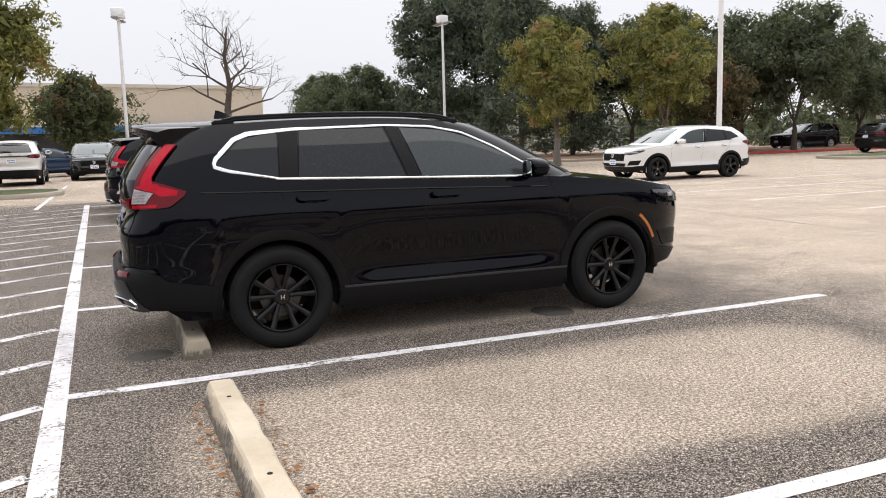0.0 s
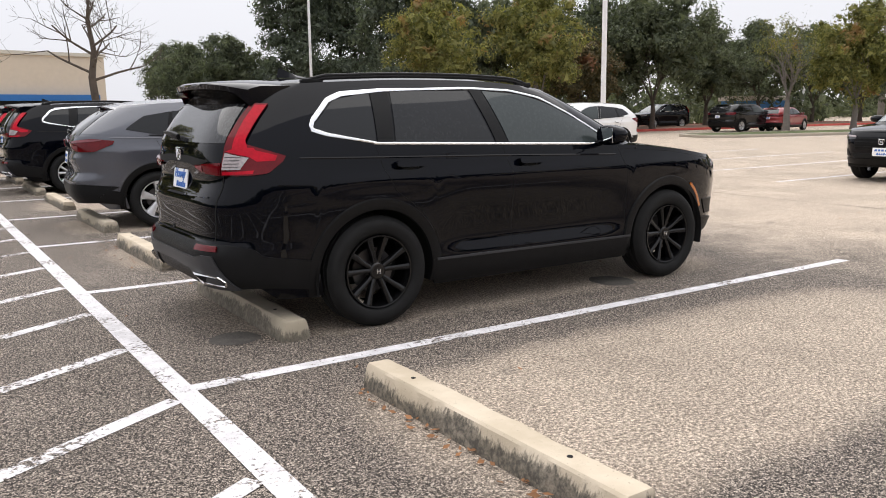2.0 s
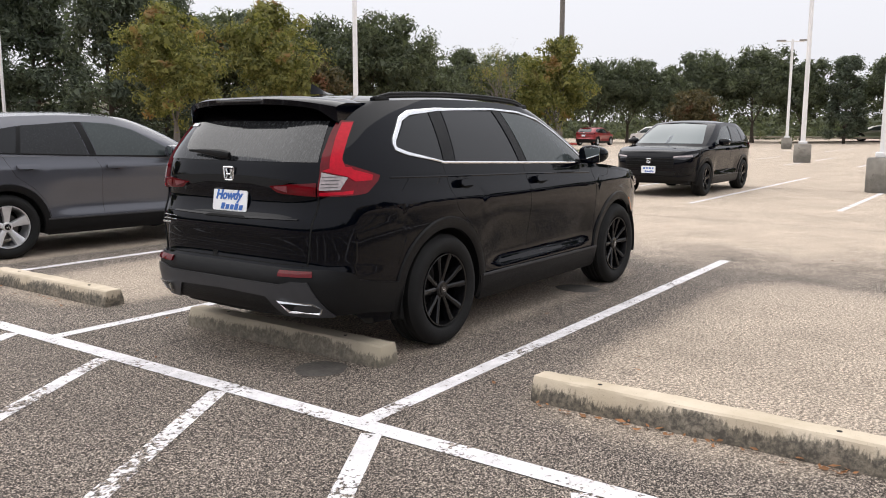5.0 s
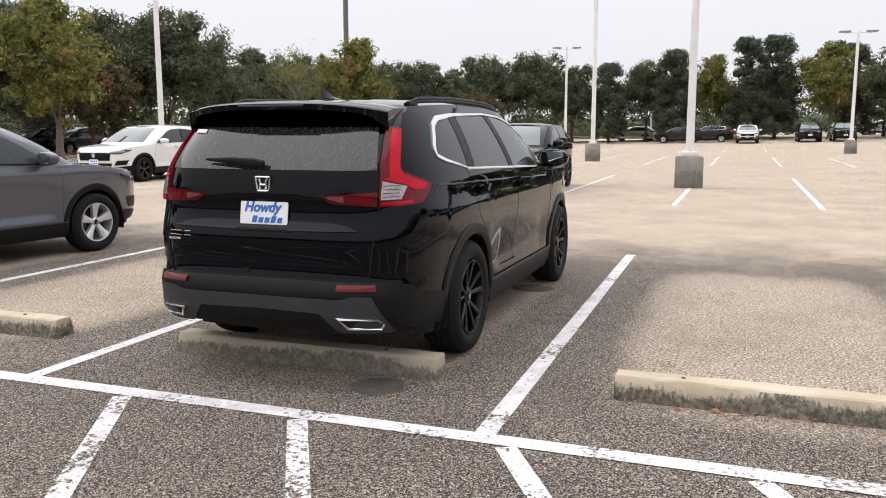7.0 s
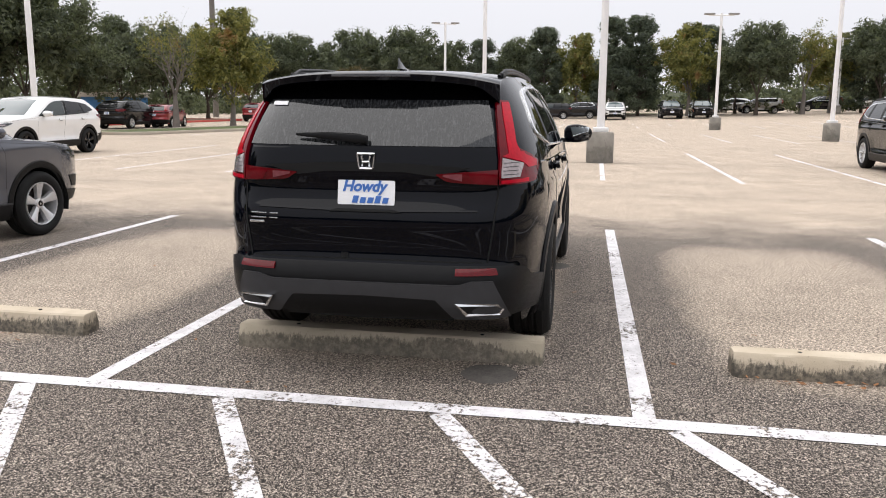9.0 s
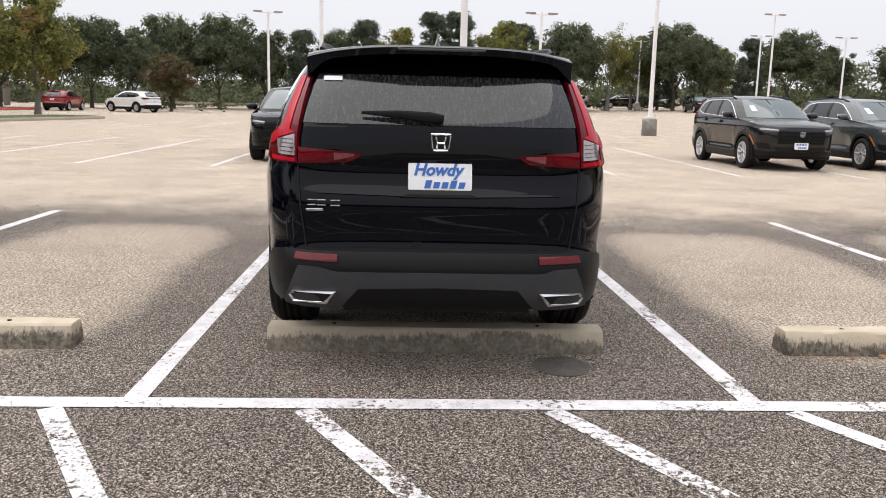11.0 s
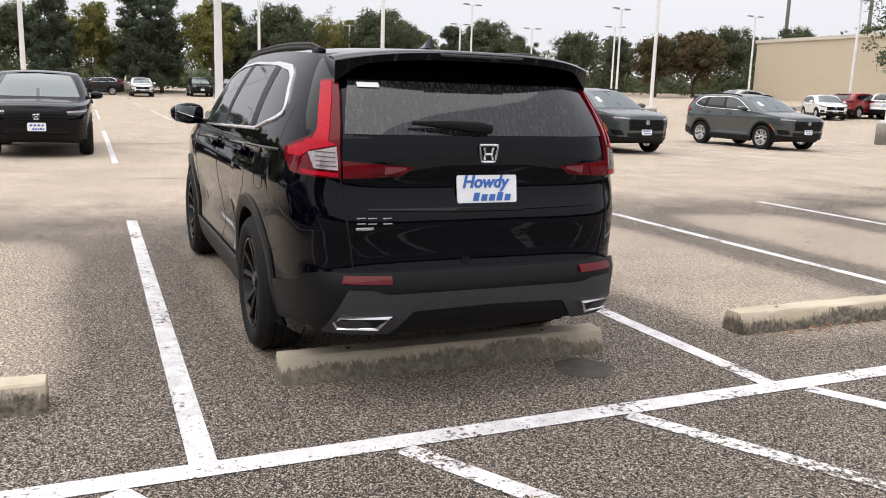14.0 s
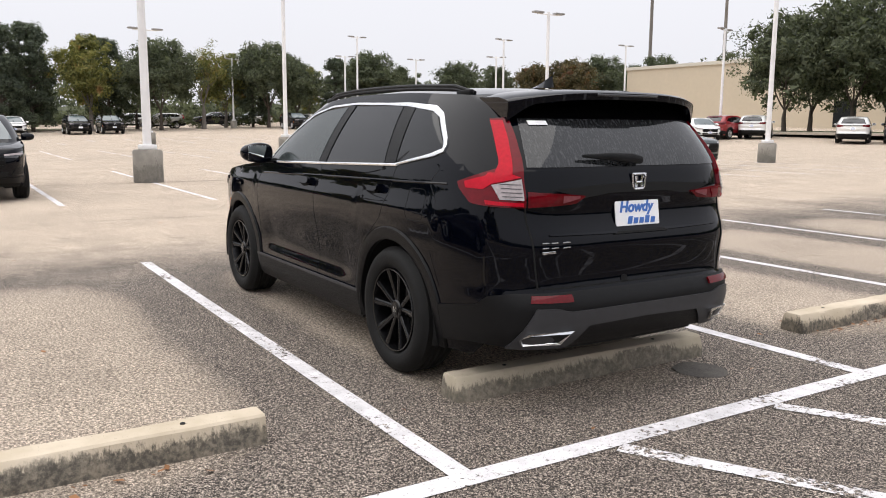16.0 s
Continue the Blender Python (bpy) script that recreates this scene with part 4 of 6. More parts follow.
        add_box(bm, (0, 0, 0), (0.003, 0.18, 0.11), 0.001, Matrix.Translation((mx - 0.066, sg * (abs(p.y) + 0.15), mz + 0.01)) @ Matrix.Rotation(sg * radians(14), 4, "Z") @ Matrix.Rotation(radians(-4), 4, "Y"))
        part("mirror_glass", bm, MIRROR_FACE, mir)
        bm = bmesh.new()
        add_box(bm, (mx + 0.005, sg * (abs(p.y) + 0.025), mz - 0.045), (0.09, 0.13, 0.035), 0.012)
        part("mirror_arm", bm, CLADDING, mir)
        # roof rail
        if big:
            pts = []
            for x in np.linspace(-1.72, 0.12, 24):
                k = (x + 1.72) / 1.84
                lift = 0.030 * min(1, k / 0.08, (1 - k) / 0.10)
                q = sh.side(x, sh.roof(x) - 0.005, 0, "U")
                pts.append((x, (q.y + 0.03) * (-1 if flip else 1), sh.roof(x) + 0.008 + lift))
            bm = bmesh.new()
            add_tube(bm, pts, [0.011] * len(pts), 8)
            add_tube(bm, [(a_, b_, c_ - 0.016) for a_, b_, c_ in pts], [0.012] * len(pts), 8)
            for k in (1, -2):
                add_box(bm, (pts[k][0], pts[k][1], pts[k][2] - 0.018), (0.14, 0.028, 0.035), 0.008)
            part("roof_rail", bm, CLADDING, car)
    for xh in s["axles"]:
        for sgn in (-1, 1):
            wheel_parts(car, sh, xh, sgn, rims, spokes)
    # windscreen, rear glass
    if big:
        shield = end_patch(sh, "U", 1, [("y", 0.0, 1.13), ("y", 0.72, 1.13)], [("y", 0.0, 1.56), ("y", 0.56, 1.53)], 0.004, 12, 8, 0.004)
    else:
        shield = end_patch(sh, "U", 1, [("y", 0.0, 1.08), ("y", 0.72, 1.08)], [("y", 0.0, 1.51), ("y", 0.56, 1.47)], 0.004, 12, 8, 0.004)
    mate = shield.copy()
    bmesh.ops.scale(mate, vec=(1, -1, 1), verts=mate.verts[:])
    bmesh.ops.reverse_faces(mate, faces=mate.faces[:])
    tmp = bpy.data.meshes.new("tmp")
    mate.to_mesh(tmp)
    mate.free()
    shield.from_mesh(tmp)
    bpy.data.meshes.remove(tmp)
    bmesh.ops.remove_doubles(shield, verts=shield.verts[:], dist=0.0005)
    part("windscreen", shield, GLASS_SHIELD, car)
    z0, z1, w1 = (1.205, 1.437, 0.595) if big else (1.145, 1.42, 0.55)
    if big:
        # black border that also paints the spoiler's shade and reflection on the glass
        part("glass_border", end_patch(sh, "U", -1, [("y", -0.60, 1.44), ("y", -0.5, 1.44), ("y", 0.5, 1.44), ("y", 0.60, 1.44)], [("y", -0.56, 1.53), ("y", 0.56, 1.53)], 0.004, 22, 5, 0.004), FRIT_SHADE, car, "black glass border with the spoiler's shade painted in")
    bm = end_patch(sh, "U", -1, [("y", -0.655, z0), ("y", 0.655, z0)], [("y", -w1, z1), ("y", w1, z1)], 0.004, 22, 8, 0.004)
    part("rear_glass", bm, GLASS_REAR, car, "dusty tinted rear glass with dried rain streaks")
    rear_details(car, sh, paint, big, detail)
    front_details(car, sh, paint, big, detail)
    return car


def both(name, sh, level, end, low, high, off, material, car, label="", nu=14, nv=5, depth=0.02):
    return [part(name, end_patch(sh, level, end, low, high, off, nu, nv, depth, f), material, car, label) for f in (False, True)]


def rear_details(car, sh, paint, big, detail):
    s = sh.s
    xr, R = s["axles"][0], s["arch"]
    if big:
        # bumper: black plastic band wrapping to the arch, grey skid panel, reflectors, outlets
        arch_x = xr - R - 0.03
        part("bumper_trim", end_patch(sh, "L", -1, whole([("y", 0.0, 0.33), ("y", 0.8, 0.335), ("x", -2.0, 0.33), ("x", arch_x, 0.30)]), whole([("y", 0.0, 0.60), ("y", 0.74, 0.60), ("y", 0.82, 0.575), ("x", -2.1, 0.53), ("x", arch_x + 0.02, 0.48)]), 0.012, 53, 7, 0.03), CLADDING, car, "matte black plastic bumper skirt")
        part("skid_panel", end_patch(sh, "L", -1, whole([("y", 0.0, 0.448), ("y", 0.38, 0.440), ("y", 0.47, 0.338), ("y", 0.74, 0.335)]), whole([("y", 0.0, 0.515), ("y", 0.5, 0.515), ("y", 0.56, 0.535), ("y", 0.66, 0.535)]), 0.024, 45, 5, 0.02), SKID_GREY, car, "satin dark grey lower bumper panel")
        for f in (False, True):
            part("diffuser", end_patch(sh, "L", -1, [("y", 0.0, 0.29), ("y", 0.46, 0.30)], [("y", 0.0, 0.446), ("y", 0.38, 0.438)], 0.0, 12, 4, 0.05, f), UNDERBODY, car)
            part("reflector", end_patch(sh, "L", -1, [("y", 0.480, 0.560), ("y", 0.685, 0.562)], [("y", 0.480, 0.584), ("y", 0.675, 0.586)], 0.018, 8, 3, 0.02, f), LENS_DARK_RED, car, "red bumper reflector")
            # outlet: a chrome slanted frame round a dark mouth
            fr = bmesh.new()
            sg = 1 if f else -1
            q = [(0.485, 0.422), (0.700, 0.412), (0.725, 0.378), (0.705, 0.345), (0.535, 0.348)]
            c = np.mean(q, 0)
            def out_x(y, z):
                return sh.point("L", -1, sh.s_of_y("L", -1, y, z), z).x - 0.048
            outer = [Vector((out_x(y, z), sg * y, z)) for y, z in q]
            inner = [Vector((out_x(y, z) + 0.004, sg * (c[0] + (y - c[0]) * 0.86), c[1] + (z - c[1]) * 0.66)) for y, z in q]
            back = [p + Vector((0.10, 0, 0)) for p in inner]
            ob_ = [p + Vector((0.10, 0, 0)) for p in outer]
            add_grid(fr, [outer + outer[:1], inner + inner[:1], back + back[:1]])
            add_grid(fr, [outer + outer[:1], ob_ + ob_[:1]])
            bmesh.ops.recalc_face_normals(fr, faces=fr.faces[:])
            tip = part("exhaust_trim", fr, CHROME, car, "chrome exhaust surround", False)
            m = bmesh.new()
            m.faces.new([m.verts.new(p + Vector((0.006, 0, 0))) for p in inner])
            part("exhaust_mouth", m, SEAM, tip)
        # lamps: a leaning upright, a wrap-round block with a clear cell, a smoked inner wing
        both("tail_lamp", sh, "U", -1, [("y", 0.625, 1.435), ("y", 0.640, 1.36), ("y", 0.662, 1.24), ("y", 0.676, 1.14)], [("x", -1.965, 1.43), ("x", -2.065, 1.33), ("x", -2.150, 1.225), ("x", -2.175, 1.15)], 0.016, LENS_RED, car, "red upright lamp lens", 18, 6)
        both("tail_lamp", sh, "L", -1, [("y", 0.676, 1.016), ("y", 0.76, 1.014), ("x", -2.13, 1.016), ("x", -2.045, 1.026), ("x", -1.955, 1.095)], [("y", 0.676, 1.15), ("y", 0.73, 1.185), ("x", -2.155, 1.205), ("x", -2.06, 1.168), ("x", -1.935, 1.125)], 0.016, LENS_RED, car, "wrap-round red lamp lens", 22, 7)
        both("light_guide", sh, "U", -1, [("y", 0.648, 1.42), ("y", 0.672, 1.33), ("y", 0.700, 1.22), ("y", 0.712, 1.165)], [("y", 0.680, 1.42), ("y", 0.710, 1.33), ("y", 0.738, 1.22), ("y", 0.765, 1.165)], 0.020, LENS_CORE, car, "bright red light guide", 16, 4, 0.01)
        both("light_guide", sh, "L", -1, [("y", 0.685, 1.155), ("y", 0.775, 1.125), ("x", -2.10, 1.095), ("x", -2.0, 1.098)], [("y", 0.72, 1.172), ("y", 0.775, 1.175), ("x", -2.10, 1.160), ("x", -1.985, 1.128)], 0.020, LENS_CORE, car, "bright red light guide", 14, 4, 0.01)
        both("light_guide", sh, "L", -1, [("y", 0.685, 1.022), ("y", 0.775, 1.022), ("x", -2.13, 1.024)], [("y", 0.685, 1.040), ("y", 0.775, 1.040), ("x", -2.12, 1.044)], 0.020, LENS_CORE, car, "bright red light guide", 10, 3, 0.01)
        both("lamp_cell", sh, "L", -1, [("y", 0.684, 1.050), ("y", 0.765, 1.050)], [("y", 0.684, 1.147), ("y", 0.778, 1.117)], 0.022, LENS_CLEAR, car, "clear reversing lamp cell", 8, 5)
        for f in (False, True):
            for k in range(4):
                z = 1.062 + k * 0.019
                part("lamp_rib", end_patch(sh, "L", -1, [("y", 0.690, z), ("y", 0.755, z + 0.001)], [("y", 0.690, z + 0.003), ("y", 0.755, z + 0.004)], 0.025, 6, 3, 0.005, f), SKID_GREY, car)
        both("inner_lamp", sh, "L", -1, [("y", 0.372, 1.062), ("y", 0.43, 1.036), ("y", 0.668, 1.016)], [("y", 0.372, 1.067), ("y", 0.50, 1.079), ("y", 0.668, 1.090)], 0.018, LENS_DARK_RED, car, "dark red inner lamp wing", 12, 4)
        both("wing_cell", sh, "L", -1, [("y", 0.405, 1.056), ("y", 0.50, 1.044)], [("y", 0.405, 1.066), ("y", 0.50, 1.070)], 0.0215, LENS_ROSE, car, "pale cell in the lamp wing", 8, 3, 0.006)
        both("light_guide", sh, "L", -1, [("y", 0.56, 1.030), ("y", 0.66, 1.022)], [("y", 0.53, 1.072), ("y", 0.66, 1.080)], 0.0215, LENS_RED, car, "red light guide", 8, 3, 0.006)
        # black band between the lamps, gate seams
        part("lamp_band", end_patch(sh, "L", -1, [("y", -0.37, 1.055), ("y", -0.2, 1.075), ("y", 0.2, 1.075), ("y", 0.37, 1.055)], [("y", -0.55, 1.10), ("y", -0.2, 1.12), ("y", 0.2, 1.12), ("y", 0.55, 1.10)], 0.004, 24, 3, 0.01), SEAM, car)
        for f in (False, True):
            part("shut_line", end_patch(sh, "L", -1, [("y", 0.632, 0.62), ("y", 0.672, 1.018)], [("y", 0.640, 0.62), ("y", 0.680, 1.018)], 0.0015, 12, 3, 0.004, f), SEAM, car)
        part("shut_line", end_patch(sh, "L", -1, [("y", -0.615, 0.618), ("y", 0.615, 0.618)], [("y", -0.615, 0.626), ("y", 0.615, 0.626)], 0.002, 20, 3, 0.004), SEAM, car)
        part("tailgate_crease", end_patch(sh, "L", -1, [("y", -0.58, 0.878), ("y", 0.0, 0.868), ("y", 0.58, 0.878)], [("y", -0.58, 0.886), ("y", 0.0, 0.882), ("y", 0.58, 0.886)], 0.007, 26, 3, 0.02), paint, car)
        part("gate_pull", end_patch(sh, "L", -1, [("y", -0.19, 0.868), ("y", 0.19, 0.868)], [("y", -0.15, 0.879), ("y", 0.15, 0.879)], 0.009, 12, 3, 0.01), SEAM, car)
        part("sensor_cap", end_patch(sh, "L", -1, [("y", -0.13, 0.628), ("y", -0.09, 0.628)], [("y", -0.13, 0.655), ("y", -0.09, 0.655)], 0.004, 5, 4, 0.01), CLADDING, car)
        # spoiler over the rear glass
        rows = []
        for t in np.linspace(-1, 1, 33):
            y = 0.655 * t
            drop = 0.05 * abs(t) ** 3
            tip = -2.23 + 0.15 * abs(t) ** 3.5
            zt = 1.578 - drop
            lo = 0.0 if abs(t) < 0.85 else 0.06 * (abs(t) - 0.85) / 0.15
            rows.append([Vector((-1.80, y * 0.97, zt + 0.020)), Vector((-2.0, y, zt + 0.016)), Vector((tip + 0.02, y, zt + 0.002)), Vector((tip, y, zt - 0.008)), Vector((tip + 0.01, y, zt - 0.04 - lo)), Vector((-2.08 + 0.05 * abs(t), y * 0.985, zt - 0.06 - lo * 1.3)), Vector((-1.95, y * 0.97, zt - 0.09))])
        bm = bmesh.new()
        vs = add_grid(bm, rows)
        bm.faces.new(vs[0])
        bm.faces.new(vs[-1][::-1])
        bmesh.ops.recalc_face_normals(bm, faces=bm.faces[:])
        sharp(part("spoiler", bm, paint, car, "glossy roof spoiler"), 45)
        bm = bmesh.new()
        add_box(bm, (-2.222, 0, 1.560), (0.02, 0.42, 0.014), 0.003)
        part("brake_light", bm, LENS_SMOKE, car)
        gx, gz = sh.ur(1.265) - 0.02, 1.262
    else:
        both("tail_lamp", sh, "L", -1, [("y", 0.50, 0.975), ("y", 0.72, 0.945), ("x", -2.03, 0.945), ("x", -1.82, 1.03)], [("y", 0.52, 1.06), ("y", 0.72, 1.085), ("x", -2.03, 1.095), ("x", -1.80, 1.07)], 0.014, LENS_DARK_RED, car, "dark red wrap-round lamp", 16, 5)
        both("lamp_cell", sh, "L", -1, [("y", 0.56, 1.045), ("y", 0.78, 1.055), ("x", -1.95, 1.070)], [("y", 0.56, 1.062), ("y", 0.78, 1.085), ("x", -1.93, 1.085)], 0.02, LENS_ROSE, car, "pale upper lamp cell", 12, 3)
        both("lamp_cell", sh, "L", -1, [("y", 0.56, 0.985), ("y", 0.70, 0.975)], [("y", 0.56, 1.02), ("y", 0.70, 1.02)], 0.02, LENS_ROSE, car, "pale lower lamp cell", 8, 3)
        part("lamp_band", end_patch(sh, "L", -1, [("y", -0.5, 1.0), ("y", 0.5, 1.0)], [("y", -0.52, 1.045), ("y", 0.52, 1.045)], 0.006, 18, 3, 0.01), LENS_SMOKE, car)
        for f in (False, True):
            part("bumper_trim", end_patch(sh, "L", -1, [("y", 0.0, 0.33), ("y", 0.8, 0.335), ("x", -1.95, 0.33), ("x", xr - R - 0.03, 0.30)], [("y", 0.0, 0.56), ("y", 0.76, 0.56), ("y", 0.88, 0.52), ("x", -1.98, 0.50), ("x", xr - R - 0.02, 0.46)], 0.012, 24, 6, 0.03, f), CLADDING, car, "matte black plastic bumper skirt")
        rows = []
        for t in np.linspace(-1, 1, 21):
            y, zt, tip = 0.60 * t, 1.50 - 0.05 * abs(t) ** 3, -1.86 + 0.12 * abs(t) ** 3
            rows.append([Vector((-1.40, y, zt + 0.035)), Vector((-1.65, y, zt + 0.02)), Vector((tip, y, zt - 0.01)), Vector((tip + 0.01, y, zt - 0.03)), Vector((-1.62, y, zt - 0.05))])
        bm = bmesh.new()
        vs = add_grid(bm, rows)
        bm.faces.new(vs[0])
        bm.faces.new(vs[-1][::-1])
        bmesh.ops.recalc_face_normals(bm, faces=bm.faces[:])
        sharp(part("spoiler", bm, paint, car), 45)
        gx, gz = sh.ur(1.2) - 0.02, 1.2
    # wiper
    bm = bmesh.new()
    add_tube(bm, [(gx - 0.03, -0.01, gz - 0.026), (gx - 0.035, 0.05, gz - 0.020), (gx - 0.028, 0.20, gz - 0.008), (gx - 0.016, 0.375, gz - 0.002)], [0.020, 0.026, 0.019, 0.007], 8)
    for v in bm.verts:
        v.co.x = gx - 0.035 + (v.co.x - gx + 0.035) * 0.7
    part("rear_wiper", bm, CLADDING, car)
    # fin aerial
    bm = bmesh.new()
    zt = s["roof"][1][1] + (0.05 if big else 0.045)
    fx = -1.55 if big else -1.15
    prof = [(0.14, 0.0, 0.026), (0.07, 0.018, 0.022), (0.0, 0.045, 0.014), (-0.035, 0.062, 0.009), (-0.06, 0.064, 0.006)]
    add_grid(bm, [[(fx + a, b, zt) for b in (-c, 0, c)] for a, h, c in prof[:1]] + [[(fx + a, -c, zt), (fx + a, 0, zt + h), (fx + a, c, zt)] for a, h, c in prof[1:]] + [[(fx - 0.075, -0.018, zt), (fx - 0.075, 0, zt), (fx - 0.075, 0.018, zt)]])
    part("roof_aerial", bm, paint, car)
    # badge: a rounded chrome frame with two uprights and a bar
    bz = 1.128 if big else 1.085
    bx = sh.lr(bz) - 0.006
    badge(car, bx, bz, -1, 1.0)
    make_plate(car, sh.lr(0.965) - (-0.012 if big else 0.012), 0.966 if big else 0.86, -1, 8, big and detail)
    if big and detail:
        y0, z0 = 0.608, 0.836   # model script as plain chrome strokes

        def gate_x(y, z):
            return sh.put("L", -1, sh.s_of_y("L", -1, y, z), z).x - 0.003
        bm = bmesh.new()
        for yy, w in ((y0, 0.040), (y0 - 0.048, 0.040), (y0 - 0.113, 0.044)):
            for zz in (z0 - 0.012, z0 + 0.012):
                add_box(bm, (gate_x(yy, zz), yy, zz), (0.006, w, 0.005), 0.001)
        part("model_script", bm, CHROME, car, "small chrome strokes")
        bm = bmesh.new()
        add_box(bm, (gate_x(y0 - 0.02, z0 - 0.034), y0 - 0.02, z0 - 0.034), (0.005, 0.092, 0.012), 0.001)
        part("trim_badge", bm, CHROME, car)
        part("window_sticker", end_patch(sh, "U", -1, [("y", -0.565, 1.404), ("y", -0.475, 1.404)], [("y", -0.565, 1.424), ("y", -0.475, 1.424)], 0.009, 8, 3, 0.003), PLATE_WHITE, car, "small white paper sticker on the glass")


def badge(car, x, z, end, k):
    bm = bmesh.new()
    w, h = 0.046 * k, 0.038 * k
    pts = [(w, h), (w * 0.8, -h), (-w * 0.8, -h), (-w, h)]
    loop = [Vector((x, p[0], z + p[1])) for p in resample(pts + pts[:1], 25)]
    add_tube(bm, loop, [0.0055 * k] * len(loop), 6, False)
    for sg in (-1, 1):
        add_tube(bm, [(x, sg * w * 0.52, z + h * 0.72), (x - 0.002 * end, sg * w * 0.36, z), (x, sg * w * 0.42, z - h * 0.75)], [0.008 * k, 0.0055 * k, 0.0075 * k], 6)
    add_tube(bm, [(x, -w * 0.4, z - 0.004), (x, w * 0.4, z - 0.004)], [0.0055 * k] * 2, 6)
    part("badge", bm, CHROME, car, "chrome badge")


def front_details(car, sh, paint, big, detail):
    s = sh.s
    xf, R = s["axles"][1], s["arch"]
    zg0, zg1 = (0.60, 0.86) if big else (0.60, 0.80)
    for f in (False, True):
        part("bumper_trim", end_patch(sh, "L", 1, [("y", 0.0, 0.33), ("y", 0.75, 0.335), ("x", xf + R + 0.16, 0.33), ("x", xf + R + 0.02, 0.30)], [("y", 0.0, 0.43), ("y", 0.70, 0.43), ("x", xf + R + 0.2, 0.45), ("x", xf + R + 0.02, 0.46)], 0.012, 24, 6, 0.03, f), CLADDING, car, "matte black plastic bumper skirt")
        head = end_patch(sh, "L", 1, [("y", 0.50, zg1 - 0.02), ("y", 0.70, zg1 - 0.03), ("x", xf + 0.66, zg1 + 0.0), ("x", xf + 0.44, zg1 + 0.07)], [("y", 0.50, zg1 + 0.035), ("y", 0.70, zg1 + 0.055), ("x", xf + 0.66, zg1 + 0.08), ("x", xf + 0.43, zg1 + 0.095)], 0.012, 18, 5, 0.03, f)
        lamp = part("headlamp", head, LENS_SMOKE, car, "slim headlamp")
        part("running_light", end_patch(sh, "L", 1, [("y", 0.50, zg1 + 0.008), ("y", 0.80, zg1 + 0.024)], [("y", 0.50, zg1 + 0.034), ("y", 0.80, zg1 + 0.06)], 0.017, 10, 3, 0.02, f), LENS_CLEAR, lamp, "clear light strip")
        part("fog_recess", end_patch(sh, "L", 1, [("y", 0.60, 0.47), ("y", 0.80, 0.48)], [("y", 0.68, 0.60), ("y", 0.83, 0.61)], 0.006, 8, 4, 0.02, f), CLADDING, car)
        if big:
            arc = [radians(a) for a in (54, 46, 38, 30, 24)]
            part("side_marker", side_patch(sh, [(xf + (R + 0.058) * math.cos(a), s["hub"] + (R + 0.058) * math.sin(a)) for a in arc], [(xf + (R + 0.082) * math.cos(a), s["hub"] + (R + 0.082) * math.sin(a)) for a in arc], 0.014, 12, 3, 0.02, f, "L"), LENS_AMBER, car, "amber side marker")
    frame_bm = end_patch(sh, "L", 1, [("y", -0.50, zg0), ("y", 0.50, zg0)], [("y", -0.53, zg1), ("y", 0.53, zg1)], 0.010, 22, 5, 0.03)
    grille = part("grille", frame_bm, SEAM, car, "black slatted grille")
    for k in range(4):
        z = zg0 + 0.03 + (zg1 - zg0 - 0.05) * k / 3
        part("grille_slat", end_patch(sh, "L", 1, [("y", -0.49, z), ("y", 0.49, z)], [("y", -0.49, z + 0.022), ("y", 0.49, z + 0.022)], 0.024, 18, 3, 0.02), CLADDING, grille)
    part("lower_intake", end_patch(sh, "L", 1, [("y", -0.52, 0.44), ("y", 0.52, 0.44)], [("y", -0.56, 0.53), ("y", 0.56, 0.53)], 0.008, 20, 3, 0.02), SEAM, car)
    badge(car, sh.lf(zg1 - 0.06) + 0.03, zg1 - 0.06, 1, 1.15)
    make_plate(car, sh.lf(0.56) + 0.03, 0.56, 1, 2)


# ---- the lot ----
def gz(x, y):
    """The lot lies level and climbs gently towards the south-east."""
    return 0.028 * max(0.0, 0.55 * x - 0.835 * y - 34) if 0.55 * x - 0.835 * y < 110 else 0.028 * 76


bm = bmesh.new()
gx_ = [-1500, -300, -80, -30] + list(np.linspace(-12, 130, 36)) + [300, 1500]
gy_ = [-1500, -300] + list(np.linspace(-150, 110, 53)) + [300, 1500]
add_grid(bm, [[(x, y, gz(x, y)) for y in gy_] for x in gx_])
ground = tagged(part("ground", bm, ASPHALT), "worn asphalt car park with exposed stones and sandy patches", "ground", kind="structure")


def paint_line(a, b, width, z=0.004, group="stall lines"):
    a, b = Vector((*a, 0)), Vector((*b, 0))
    d = (b - a).normalized()
    n = Vector((-d.y, d.x, 0)) * width / 2
    bm = bmesh.new()
    steps = max(2, int((b - a).length / 0.25))
    rows = []
    for k in range(steps + 1):
        p = a.lerp(b, k / steps)
        j = noise.noise(p * 3.1) * 0.006
        rows.append([(p + n * (1 + j) + Vector((0, 0, gz(p.x, p.y) + z))), (p - n * (1 - j) + Vector((0, 0, gz(p.x, p.y) + z)))])
    add_grid(bm, rows)
    ob = part("parking_line", bm, HATCH_PAINT if group == "hatched walkway lines" else LINE_PAINT)
    return tagged(ob, "worn white painted parking line on the asphalt", "parking line", group, "structure")


